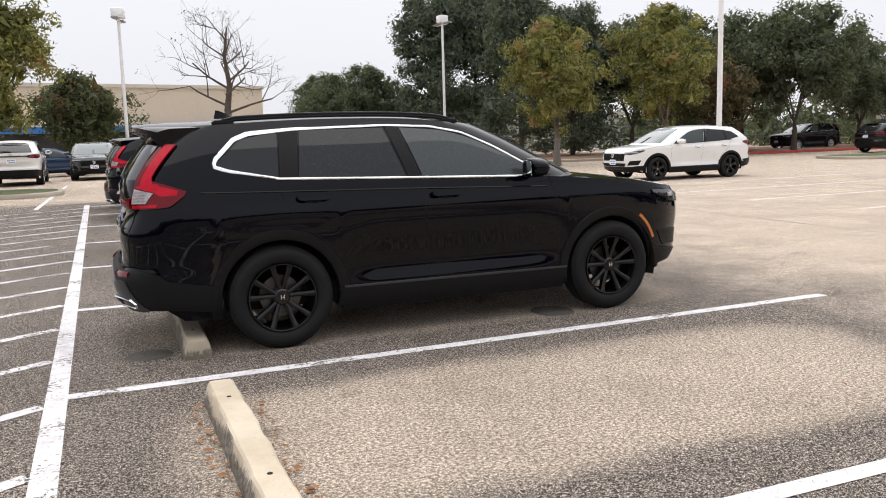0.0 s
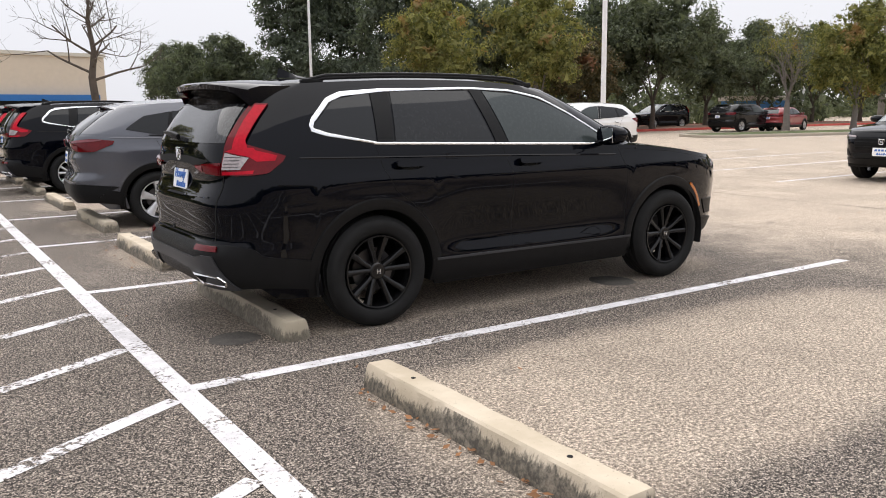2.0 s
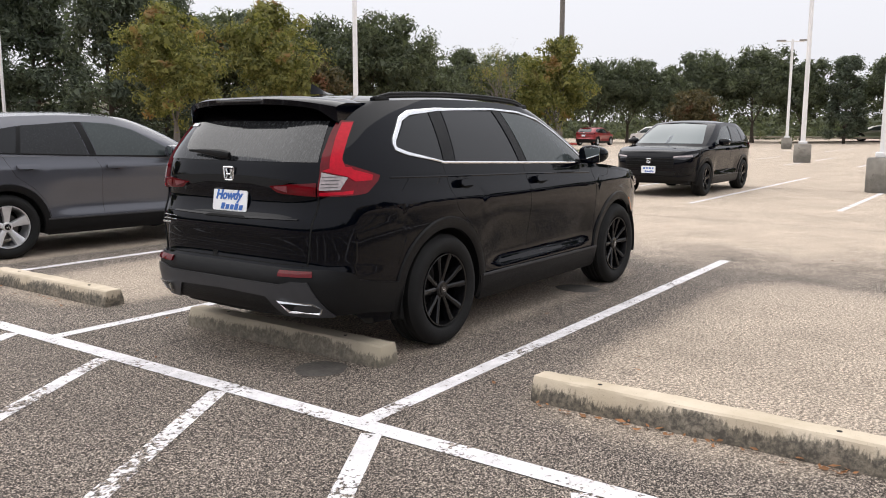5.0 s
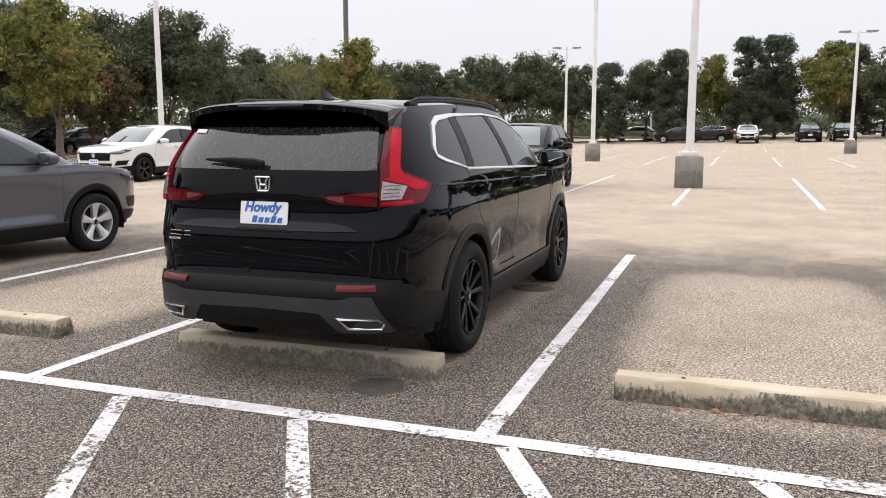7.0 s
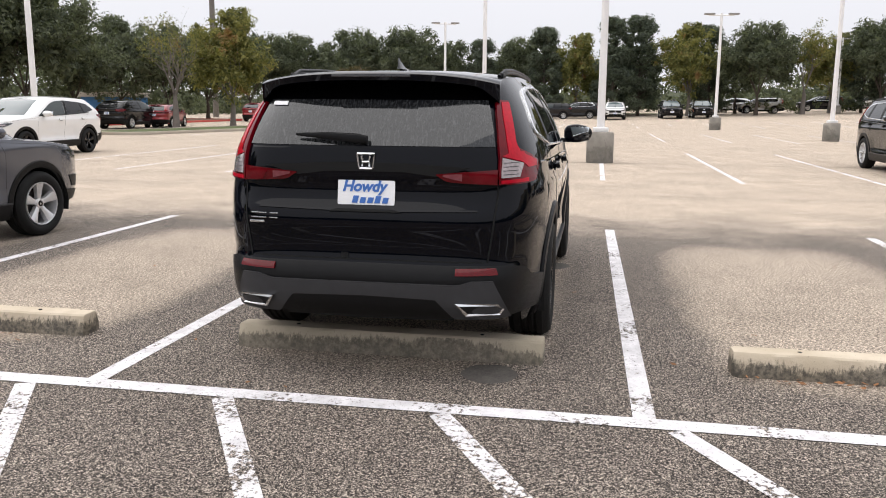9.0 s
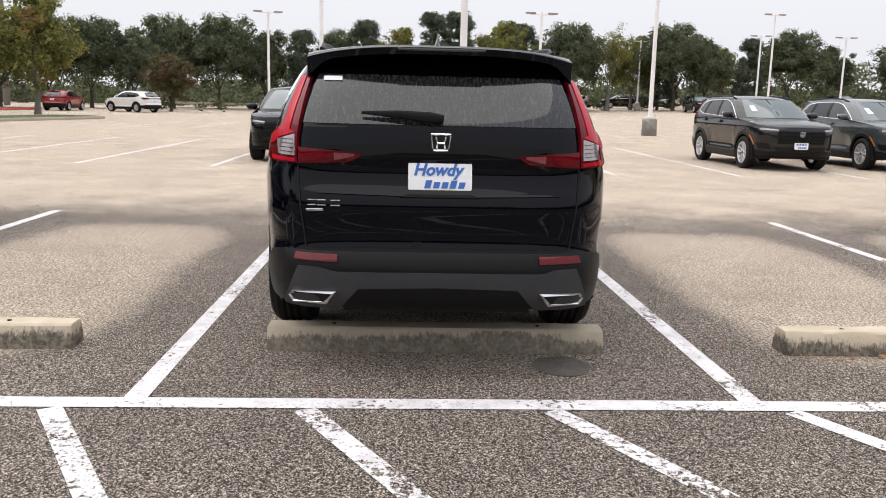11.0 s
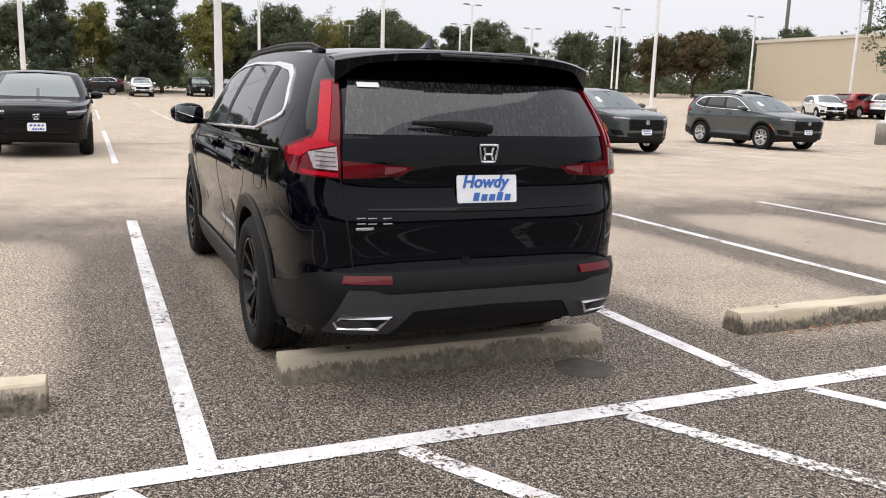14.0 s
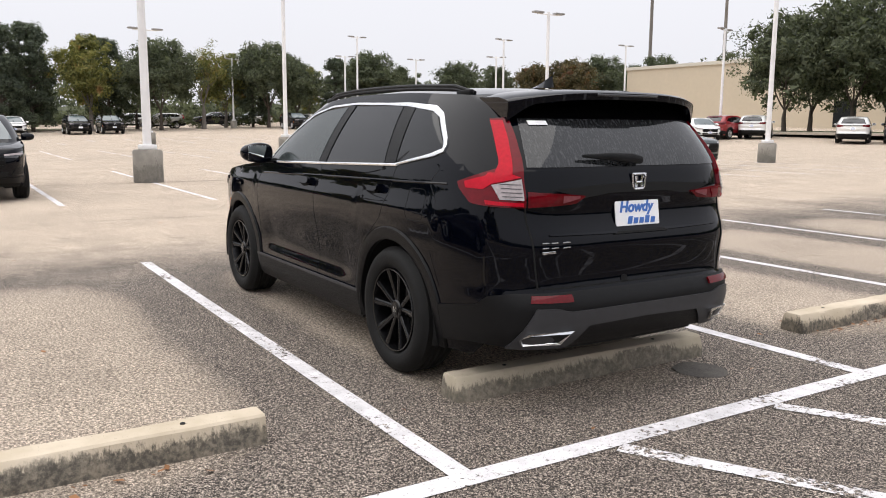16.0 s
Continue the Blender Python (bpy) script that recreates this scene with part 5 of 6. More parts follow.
EDGE_X = -2.79
for y0, y1 in ((-18.4, -18.4), (-15.6, -15.6), (-12.85, -12.85), (-10.0, -10.0), (-7.05, -7.1), (-4.19, -4.2), (-1.456, -1.385), (1.307, 1.275), (4.07, 4.05), (6.83, 6.81), (9.59, 9.57), (12.35, 12.33), (15.1, 15.1)):
    paint_line((EDGE_X + 0.06, y0), (3.2, y1), 0.105)
paint_line((EDGE_X, -20), (EDGE_X, 15.6), 0.12, 0.0045)
for k in range(-16, 17):
    y = -0.50 + 1.072 * k
    if y < 15:
        paint_line((EDGE_X - 0.07, y - 0.02), (EDGE_X - 3.3, y - 0.02 - 3.23 * 0.58), 0.10, 0.004, "hatched walkway lines")
paint_line((EDGE_X - 3.4, -22), (EDGE_X - 3.4, 14.0), 0.11, 0.0045)
for k in range(-9, 6):
    paint_line((9.7, FAR0 + FARW * k), (19.9, FAR0 + FARW * k), 0.10)
for k in range(-9, 8):
    for x0 in (28, 49):
        paint_line((x0, FAR0 + FARW * k), (x0 + 4.6, FAR0 + FARW * k), 0.10)
        paint_line((x0 + 5.6, FAR0 + FARW * k), (x0 + 10.2, FAR0 + FARW * k), 0.10)
paint_line((-3.9, 14.9), (-3.6, 27.5), 0.11)


def wheel_stop(y, material, label, x=-1.93, turn=0.0):
    bm = bmesh.new()
    L, rows = 1.80, []
    prof = [(-0.095, 0.0), (-0.09, 0.05), (-0.07, 0.118), (-0.058, 0.128), (0.058, 0.128), (0.07, 0.118), (0.09, 0.05), (0.095, 0.0)]
    ts = [-0.5, -0.497, -0.485] + list(np.linspace(-0.47, 0.47, 40)) + [0.485, 0.497, 0.5]
    for t in ts:
        e = 0.80 if abs(t) == 0.5 else (0.92 if abs(t) > 0.49 else 1.0)
        row = []
        for px, pz in prof:
            v = Vector((px * e, t * L, pz * (0.93 if abs(t) == 0.5 else 1)))
            j = noise.noise(Vector((px * 9 + y, t * L * 7, pz * 12))) * 0.006 + noise.noise(Vector((px * 30 + y, t * L * 25, pz * 30))) * 0.003
            if pz > 0.01:
                v += Vector((j * (1 if px > 0 else -1), 0, j * 0.7))
            row.append(v)
        rows.append(row)
    vs = add_grid(bm, rows)
    bm.faces.new(vs[0])
    bm.faces.new(vs[-1][::-1])
    bmesh.ops.recalc_face_normals(bm, faces=bm.faces[:])
    stop = part("wheel_stop", bm, material)
    sharp(stop, 30)
    stop.matrix_basis = pose(x, y, 0.0, 0, 0, turn)
    tagged(stop, label, "wheel stop", "wheel stops along the stalls")
    for t in (-0.55, 0.55):
        pins = bmesh.new()
        bmesh.ops.create_cone(pins, cap_ends=True, segments=12, radius1=0.014, radius2=0.012, depth=0.02, matrix=Matrix.Translation((0.0, t, 0.121)))
        part("anchor_pin", pins, UNDERBODY, stop)
    return stop


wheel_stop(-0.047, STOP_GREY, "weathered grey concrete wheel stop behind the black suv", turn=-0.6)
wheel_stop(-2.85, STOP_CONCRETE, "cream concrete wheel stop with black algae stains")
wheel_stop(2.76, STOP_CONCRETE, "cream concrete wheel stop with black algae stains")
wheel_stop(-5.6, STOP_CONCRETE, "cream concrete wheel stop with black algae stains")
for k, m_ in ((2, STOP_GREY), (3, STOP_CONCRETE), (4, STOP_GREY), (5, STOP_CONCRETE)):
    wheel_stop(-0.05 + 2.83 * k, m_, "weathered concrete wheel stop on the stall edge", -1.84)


def spot(x, y, rx, ry, name="patch"):
    bm = bmesh.new()
    pts = []
    for k in range(26):
        a = k * math.tau / 26
        j = 1 + 0.10 * noise.noise(Vector((math.cos(a) * 2 + x, math.sin(a) * 2 + y, 0)))
        pts.append(bm.verts.new((x + rx * j * math.cos(a), y + ry * j * math.sin(a), 0.0035)))
    bm.faces.new(pts)
    return tagged(part("tar_patch", bm, TAR), "round dark tar patch in the asphalt", "tar patch", "tar patches", "structure")


TAR = mat("old_tar", (0.095, 0.085, 0.075), 0.85, 0, 0.5, 60, 0.6, 150)
spot(-2.24, -0.675, 0.16, 0.15)
spot(0.87, -0.80, 0.17, 0.20)


def seam(pts, width):
    """A tarred joint or crack in the paving."""
    p = resample(pts, max(8, int(sum(math.dist(a, b) for a, b in zip(pts, pts[1:])) / 0.3)))
    bm = bmesh.new()
    rows = []
    for i, (x, y) in enumerate(p):
        d = p[min(i + 1, len(p) - 1)] - p[max(i - 1, 0)]
        d = d / np.linalg.norm(d)
        j = 0.05 * noise.noise(Vector((x * 1.3, y * 1.3, 0)))
        w_ = width * (0.6 + 0.8 * abs(noise.noise(Vector((x * 2, y * 2, 3)))))
        c = Vector((x - d[1] * j, y + d[0] * j, gz(x, y) + 0.003))
        n = Vector((-d[1], d[0], 0)) * w_ / 2
        rows.append([c + n, c - n])
    add_grid(bm, rows)
    return tagged(part("paving_joint", bm, TAR), "dark tarred joint in the asphalt", "paving joint", "paving joints", "structure")


seam([(14.75, -34), (14.75, 10.5)], 0.05)
seam([(14.75, 10.5), (9.0, 10.9), (-2, 10.6)], 0.03)
seam([(7.2, -14), (7.0, -3), (7.35, 6), (7.1, 18)], 0.025)
seam([(36, -40), (36, 14)], 0.06)
seam([(8.6, -20), (18, -19.6), (30, -20.2)], 0.03)


def litter(x0, x1, y0, y1, n, seed):
    rnd = random.Random(seed)
    bm = bmesh.new()
    for _ in range(n):
        x, y, a, s = rnd.uniform(x0, x1), rnd.uniform(y0, y1), rnd.uniform(0, 6.28), rnd.uniform(0.012, 0.03)
        m_ = Matrix.Translation((x, y, 0.006 + rnd.random() * 0.01)) @ Matrix.Rotation(a, 4, "Z") @ Matrix.Rotation(rnd.uniform(-0.5, 0.5), 4, "X")
        ps = [bm.verts.new(m_ @ Vector(p)) for p in ((-s, 0, 0), (-s * 0.2, s * 0.45, 0.003), (s, 0, 0.006), (-s * 0.2, -s * 0.45, 0.003))]
        bm.faces.new(ps)
    return tagged(part("fallen_leaves", bm, DEAD_LEAF, None, "", False), "scattered dry brown leaves on the asphalt", "leaves", kind="stuff")


litter(-1.84, -1.72, -3.6, -2.1, 60, 3)
litter(-2.12, -2.03, -3.6, -1.95, 45, 4)
litter(-2.2, -2.0, 2.1, 3.8, 25, 5)
litter(-3.0, 8, -6, 6, 70, 6)


# ---- lamp posts ----
def lamp_post(x, y, height=9.0, base=True, heads=2, label="tall white lamp post on a round concrete base", turn=0.0, radius=0.34):
    post = thing("lamp_post", label, "lamp post", "lamp posts of the lot", pose(x, y, gz(x, y), 0, 0, turn))
    zb = 0.0
    if base:
        zb = 0.78
        bm = bmesh.new()
        prof = [(radius, 0.0), (radius, 0.72), (radius - 0.03, 0.77), (0.02, 0.785)]
        rings = [[bm.verts.new((r * math.cos(k * math.tau / 28) * (1 + 0.01 * math.sin(k * 3)), r * math.sin(k * math.tau / 28), z)) for k in range(28)] for r, z in prof]
        for r0, r1 in zip(rings, rings[1:]):
            for k in range(28):
                bm.faces.new((r0[k], r0[(k + 1) % 28], r1[(k + 1) % 28], r1[k]))
        sharp(part("concrete_base", bm, BASE_CONCRETE, post, "grey round concrete base"), 40)
        bm = bmesh.new()
        add_box(bm, (0, 0, zb + 0.05), (0.34, 0.34, 0.11), 0.02)
        part("base_cover", bm, POLE_WHITE, post)
    bm = bmesh.new()
    add_tube(bm, [(0, 0, zb), (0, 0, height * 0.5), (0, 0, height)], [0.10, 0.09, 0.08], 12)
    part("pole", bm, POLE_WHITE, post)
    bm = bmesh.new()
    add_tube(bm, [(0, -0.75, height - 0.12), (0, 0.75, height - 0.12)], [0.035, 0.035], 8)
    part("cross_arm", bm, POLE_WHITE, post)
    for sg in (-1, 1):
        bm = bmesh.new()
        add_box(bm, (0, sg * 0.72, height - 0.05), (0.34, 0.62, 0.10), 0.03)
        part("lamp_head", bm, LAMP_GREY, post)
    return post


for x_, y_, h_, b_ in ((14.9, -1.3, 7.2, True), (31.1, 3.85, 7.4, True), (31.2, -11.0, 7.2, True), (15.6, -24.9, 7.4, True), (17.9, 16.8, 9.5, False), (47.2, -8.4, 7.0, True), (55.0, 10.0, 7.4, True),
                       (-0.9, 40.5, 8.0, False), (20.2, 47.2, 9.2, False), (29.8, -25.2, 7.2, True), (33.5, -43.5, 7.4, True), (95, -2.5, 7.6, True), (88, 7.2, 7.2, True), (90, -15, 7.4, True), (80.5, -24.2, 7.2, True),
                       (64, 39, 8.4, True), (75, -34.5, 7.4, True), (70, -33.5, 9.0, True), (74, -42.5, 7.2, True), (66, -47.5, 7.2, True), (55, -40.5, 8.0, True), (58, -58, 8.2, True)):
    post_ = lamp_post(x_, y_, h_, b_, turn=(x_ * 37) % 40 - 20, label="tall white twin-headed lamp post on a round concrete base" if b_ else "tall white twin-headed lamp post in a planted verge")
    if not b_ and y_ > 39:
        bm = bmesh.new()
        add_box(bm, (0, 0, h_ + 0.26), (0.62, 0.62, 0.52), 0.06)
        add_tube(bm, [(0, 0, h_ - 0.05), (0, 0, h_ + 0.05)], [0.06, 0.06], 8)
        part("camera_housing", bm, POLE_WHITE, post_, "white box housing on the post top")


# ---- trees ----
def grow(rnd, bm, p, d, length, r, depth, tips, spread, up=0.15, twigs=True):
    """One branch and what forks from it."""
    n = 4
    pts, rad = [p.copy()], [r]
    for k in range(n):
        d = (d + Vector((rnd.uniform(-1, 1), rnd.uniform(-1, 1), rnd.uniform(-0.6, 0.8))) * 0.16 + Vector((0, 0, up * 0.25))).normalized()
        pts.append(pts[-1] + d * length / n)
        rad.append(r * (1 - 0.45 * (k + 1) / n))
    add_tube(bm, pts, rad, 6 if r > 0.04 else 3, False)
    tips.append((pts[-1], depth))
    tips.append((pts[-2], depth))
    if depth > 0:
        for k in range(rnd.choice((2, 3, 3))):
            a = rnd.uniform(0, math.tau)
            side = d.orthogonal().normalized()
            side.rotate(Matrix.Rotation(a, 3, d).to_quaternion())
            nd = (d * (1 - spread) + side * spread + Vector((0, 0, up * 0.5))).normalized()
            i = rnd.choice((2, 3, 4))
            grow(rnd, bm, pts[i], nd, length * rnd.uniform(0.6, 0.85), rad[i] * 0.72, depth - 1, tips, spread, up)


def leaf_cloud(bm, rnd, centres, count, size, squash=0.8, clump=0.55):
    """Small folded leaf sprays scattered in clumps round the centres."""
    for _ in range(count):
        c, cr = rnd.choice(centres)
        v = Vector((rnd.gauss(0, 1), rnd.gauss(0, 1), rnd.gauss(0, 1)))
        v.normalize()
        rr = cr * (rnd.random() ** 0.4)
        p = c + Vector((v.x, v.y, v.z * squash)) * rr
        n = (v + Vector((rnd.uniform(-1, 1), rnd.uniform(-1, 1), rnd.uniform(-0.3, 1.0)))).normalized()
        t = n.orthogonal().normalized()
        t.rotate(Matrix.Rotation(rnd.uniform(0, 6.28), 3, n).to_quaternion())
        b = n.cross(t)
        s = size * rnd.uniform(0.6, 1.35)
        bm.faces.new([bm.verts.new(x) for x in (p - t * s + b * s * 0.45, p + t * s + n * s * 0.2, p - t * s * 0.7 - b * s * 0.5)])


def make_tree(name, label, height, crown_r, trunk_h, leafm, bark, seed, kind, leaves=5200, leaf=0.16):
    rnd = random.Random(seed)
    tree = thing(name, label, "tree")
    bm = bmesh.new()
    tips = []
    if kind == "conic":
        pts = [(rnd.uniform(-0.05, 0.05) * k, rnd.uniform(-0.05, 0.05) * k, height * 0.93 * k / 6) for k in range(7)]
        add_tube(bm, pts, [0.20 * (1 - 0.15 * k) for k in range(7)], 8, False)
        centres = []
        for k in range(80):
            h = trunk_h + (height - trunk_h) * rnd.random() ** 0.9
            f = 1 - (h - trunk_h) / (height - trunk_h)
            rr = crown_r * (0.30 + 0.70 * f ** 0.6) * rnd.uniform(0.55, 1.0)
            a = rnd.uniform(0, 6.28)
            c = Vector((rr * math.cos(a), rr * math.sin(a), h))
            add_tube(bm, [(0, 0, max(0.4, h - 0.5)), c * 0.55 + Vector((0, 0, h * 0.44)), c], [0.05, 0.03, 0.012], 4, False)
            centres.append((c * 0.9 + Vector((0, 0, h * 0.1)), rnd.uniform(0.4, 0.95) * crown_r * 0.40))
        centres += [(Vector((0, 0, height * (0.5 + 0.09 * k))), crown_r * 0.42 * (1 - k * 0.15)) for k in range(5)]
    else:
        add_tube(bm, [(0, 0, -0.05), (0.02, 0.01, trunk_h * 0.3), (0.05, -0.03, trunk_h * 0.7), (0.0, 0.03, trunk_h)], [0.24, 0.17, 0.145, 0.13], 9, False)
        for k in range(5 if kind != "vase" else 6):
            a = k * math.tau / 5 + rnd.uniform(-0.4, 0.4)
            lean = rnd.uniform(0.45, 0.95)
            d = Vector((math.cos(a) * lean, math.sin(a) * lean, 1)).normalized()
            grow(rnd, bm, Vector((0, 0, trunk_h * rnd.uniform(0.85, 1.0))), d, (height - trunk_h) * 0.42, 0.085, 3, tips, 0.5)
        # fit the limbs to the crown's size
        top = max(p.z for p, _ in tips)
        wide = max(math.hypot(p.x, p.y) for p, _ in tips)
        kz, kr = (height - trunk_h) * 0.93 / (top - trunk_h), crown_r * 0.92 / wide

        def fitted(p):
            return Vector((p.x * (kr if p.z > trunk_h * 0.9 else 1), p.y * (kr if p.z > trunk_h * 0.9 else 1), trunk_h + (p.z - trunk_h) * kz if p.z > trunk_h else p.z))
        for v in bm.verts:
            v.co = fitted(v.co)
        centres = [(fitted(p), rnd.uniform(0.35, 0.75) * crown_r * (0.30 if dp < 2 else 0.24)) for p, dp in tips if dp <= 2]
        if kind == "round":
            mid, hh = (height + trunk_h * 0.75) / 2, (height - trunk_h * 0.75) / 2
            for k in range(110):
                v = Vector((rnd.gauss(0, 1), rnd.gauss(0, 1), rnd.gauss(0, 1))).normalized() * rnd.uniform(0.35, 0.95)
                wob_ = 1 + 0.28 * noise.noise(v * 2.3 + Vector((seed, 0, 0)))
                low_ = 1.0 if v.z > -0.2 else 0.92
                centres.append((Vector((v.x * crown_r * wob_ * low_, v.y * crown_r * wob_ * low_, mid + v.z * hh * wob_)), crown_r * rnd.uniform(0.10, 0.24)))
        rnd.shuffle(centres)
        if kind == "vase":
            centres = centres[: int(len(centres) * 0.55)]
    part("trunk", bm, bark, tree, "branching trunk")
    if leaves:
        cr = bmesh.new()
        leaf_cloud(cr, rnd, centres, int(leaves * 2.3), leaf * 0.62)
        if kind != "vase":
            # coarser sprays deep inside close the crown
            leaf_cloud(cr, rnd, [(c, r * 0.75) for c, r in centres if c.x * c.x + c.y * c.y < (crown_r * 0.75) ** 2] or centres, int(leaves * 0.22), leaf * 1.7)
        tagged(part("crown", cr, leafm, tree, "", False), kind="stuff")
    tree.location = (0, -400, 0)
    return tree


def bare_tree(seed):
    rnd = random.Random(seed)
    tree = thing("bare_tree", "leafless spreading grey tree with fine twigs", "tree")
    bm = bmesh.new()
    tips = []
    add_tube(bm, [(0, 0, -0.05), (0.05, 0, 1.4), (-0.05, 0.05, 2.8), (0.08, 0, 3.8), (-0.05, 0.08, 5.0), (0.1, 0, 6.2)], [0.2, 0.16, 0.14, 0.11, 0.07, 0.03], 9, False)
    for k in range(13):
        a = k * 2.4 + rnd.uniform(-0.4, 0.4)
        h = 2.7 + 3.0 * k / 12
        lean = 2.0 - 1.2 * k / 12
        d = Vector((math.cos(a) * lean, math.sin(a) * lean, 0.75)).normalized()
        grow(rnd, bm, Vector((0, 0, h)), d, (1.75 - 0.8 * k / 12) * rnd.uniform(0.8, 1.2), 0.06 - 0.025 * k / 12, 3, tips, 0.5, 0.10)
    part("trunk", bm, BARK, tree, "leafless branching trunk")
    cr = bmesh.new()
    leaf_cloud(cr, rnd, [(p, 0.2) for p, d in tips[::9]], 160, 0.05)
    tagged(part("dry_leaves", cr, LEAF_RUSSET, tree, "", False), kind="stuff")
    return tree


PROTO = {
    "D": make_tree("evergreen_tree", "tall dark evergreen tree with a dense crown", 10.5, 3.7, 1.0, LEAF_DARK, BARK, 11, "conic", 11500, 0.165),
    "E": make_tree("evergreen_tree", "dark slender evergreen tree", 10.0, 2.7, 0.9, LEAF_DARK, BARK, 12, "conic", 9000, 0.16),
    "O": make_tree("oak_tree", "dark green live oak with a broad crown", 8.6, 4.5, 1.8, LEAF_OAK, BARK, 13, "round", 12500, 0.165),
    "P": make_tree("oak_tree", "dark green rounded oak", 8.0, 4.0, 1.7, LEAF_OAK, BARK, 14, "round", 11000, 0.16),
    "Y": make_tree("elm_tree", "olive and yellowing autumn tree", 7.6, 3.0, 1.9, LEAF_OLIVE, BARK_GREY, 15, "round", 11000, 0.13),
    "Z": make_tree("elm_tree", "thin olive autumn tree with open branches", 7.2, 2.5, 2.0, LEAF_OLIVE, BARK_GREY, 16, "vase", 3200, 0.12),
    "R": make_tree("oak_tree", "brownish russet autumn tree", 6.6, 3.3, 1.2, LEAF_RUSSET, BARK, 17, "round", 9000, 0.17),
    "B": make_tree("crab_tree", "low green and reddish bushy tree", 4.6, 2.7, 0.6, LEAF_BUSH, BARK, 18, "round", 9000, 0.14),
    "V": make_tree("young_tree", "nearly bare young tree with few yellow leaves", 6.6, 2.4, 1.9, LEAF_OLIVE, BARK_GREY, 19, "vase", 900, 0.10),
}
EYE0 = (-4.5, -2.0)


def tree_at(kind, bearing, dist, scale, turn=0.0, eye=EYE0):
    """bearing: degrees clockwise from north, as seen from the walk's middle."""
    x, y = eye[0] + dist * math.sin(radians(bearing)), eye[1] + dist * math.cos(radians(bearing))
    m_ = Matrix.Translation((x, y, gz(x, y))) @ Matrix.Rotation(radians(turn), 4, "Z") @ Matrix.Diagonal((scale, scale, scale, 1))
    return copy_thing(PROTO[kind], m_)


TREES = [
    # north side, behind the white car
    ("D", 25.4, 60, 1.08), ("D", 28.6, 62, 1.12), ("D", 33.0, 46, 0.88), ("P", 18.0, 66, 0.9), ("O", 17.2, 74, 0.85), ("P", 21.0, 62, 0.9),
    ("D", 36.5, 48, 0.82), ("O", 40.5, 50, 0.96), ("Y", 37.2, 35, 0.93), ("O", 47.5, 52, 0.98), ("Y", 44.0, 40, 1.0), ("O", 51.0, 50, 0.94), ("P", 54.0, 58, 0.9),
    ("R", 46.2, 46, 0.9), ("D", 42.5, 56, 0.86), ("P", 57.0, 64, 0.95), ("O", 60.0, 70, 0.9),
    ("V", 59.8, 47, 1.0), ("Y", 63.6, 49, 0.95), ("P", 62.6, 74, 0.95), ("O", 65.5, 80, 0.9),
    # east side
    ("O", 68.0, 82, 0.95), ("P", 70.5, 80, 0.92), ("O", 73.0, 84, 1.05), ("R", 72.5, 70, 0.75), ("O", 76.0, 86, 1.1), ("P", 79.0, 86, 1.0), ("E", 81.5, 84, 0.8), ("O", 84.0, 88, 0.95),
    ("E", 85.8, 84, 0.85), ("Y", 88.0, 86, 1.12), ("E", 90.5, 84, 1.0), ("E", 92.2, 86, 1.0), ("O", 91.0, 92, 0.9), ("Y", 95.5, 84, 1.25), ("E", 96.8, 88, 0.9), ("O", 99.8, 84, 0.98), ("P", 98.5, 90, 0.95),
    ("Z", 102.6, 86, 1.25), ("Y", 104.2, 90, 1.08), ("O", 107.0, 88, 1.0), ("P", 109.0, 90, 0.98), ("E", 106.0, 90, 0.85), ("Y", 110.0, 96, 0.9), ("E", 111.8, 94, 0.75), ("O", 114.2, 98, 1.0), ("P", 116.5, 104, 0.92),
    ("O", 120.5, 108, 0.95), ("P", 123.5, 104, 0.9), ("R", 126.0, 96, 1.1), ("R", 128.5, 98, 1.15), ("O", 130.5, 108, 1.0), ("P", 133.0, 118, 1.0), ("O", 135.0, 122, 1.1), ("P", 137.5, 122, 1.1), ("O", 140.0, 120, 1.15),
    # by the cream building in the south-east
    ("O", 141.9, 61.5, 1.02), ("P", 143.6, 63, 1.05), ("O", 146.0, 61, 1.15), ("P", 148.2, 64, 1.1), ("P", 150.0, 62, 1.15),
    # north-west
    ("B", 1.8, 44, 1.2), ("Y", -3.3, 25.2, 0.92), ("Y", -9.0, 27, 0.9), ("O", -12, 60, 1.1),
]
rt = random.Random(5)
for k_, b_, d_, s_ in TREES:
    tree_at(k_, b_, d_, s_ * rt.uniform(0.96, 1.04), rt.uniform(0, 360))
for ob_ in list(PROTO.values()):
    for c_ in (*ob_.children_recursive, ob_):
        bpy.data.objects.remove(c_)
bare = bare_tree(21)
bare.matrix_basis = pose(2.8, 29.2, 0)


def woods(seed):
    """The far belt of trees that closes the lot, one mass of leaves; its unseen part darkens the car's reflections."""
    rnd = random.Random(seed)
    bm = bmesh.new()
    for k in range(4000):
        b = radians(rnd.uniform(17, 350))
        d = rnd.uniform(104, 135) if b > radians(60) else rnd.uniform(66, 95)
        # unseen stretch behind the camera, added for the car to reflect
        if b > radians(155):
            d = rnd.uniform(40, 60)
        c = Vector((EYE0[0] + d * math.sin(b), EYE0[1] + d * math.cos(b), 0))
        top = (6.0 + 2.2 * noise.noise(Vector((b * 9, 0, 0)))) * (d / 110) ** 0.5
        c.z = gz(c.x, c.y) + (rnd.uniform(0.2, top) if k % 5 < 3 else rnd.uniform(0.1, 2.4))
        leaf_cloud(bm, rnd, [(c, rnd.uniform(1.0, 2.2))], 40, 0.34)
    return tagged(part("far_woods", bm, LEAF_OAK, None, "", False), "dark green belt of distant trees, continued unseen behind the camera", "woods", kind="stuff")


woods(31)


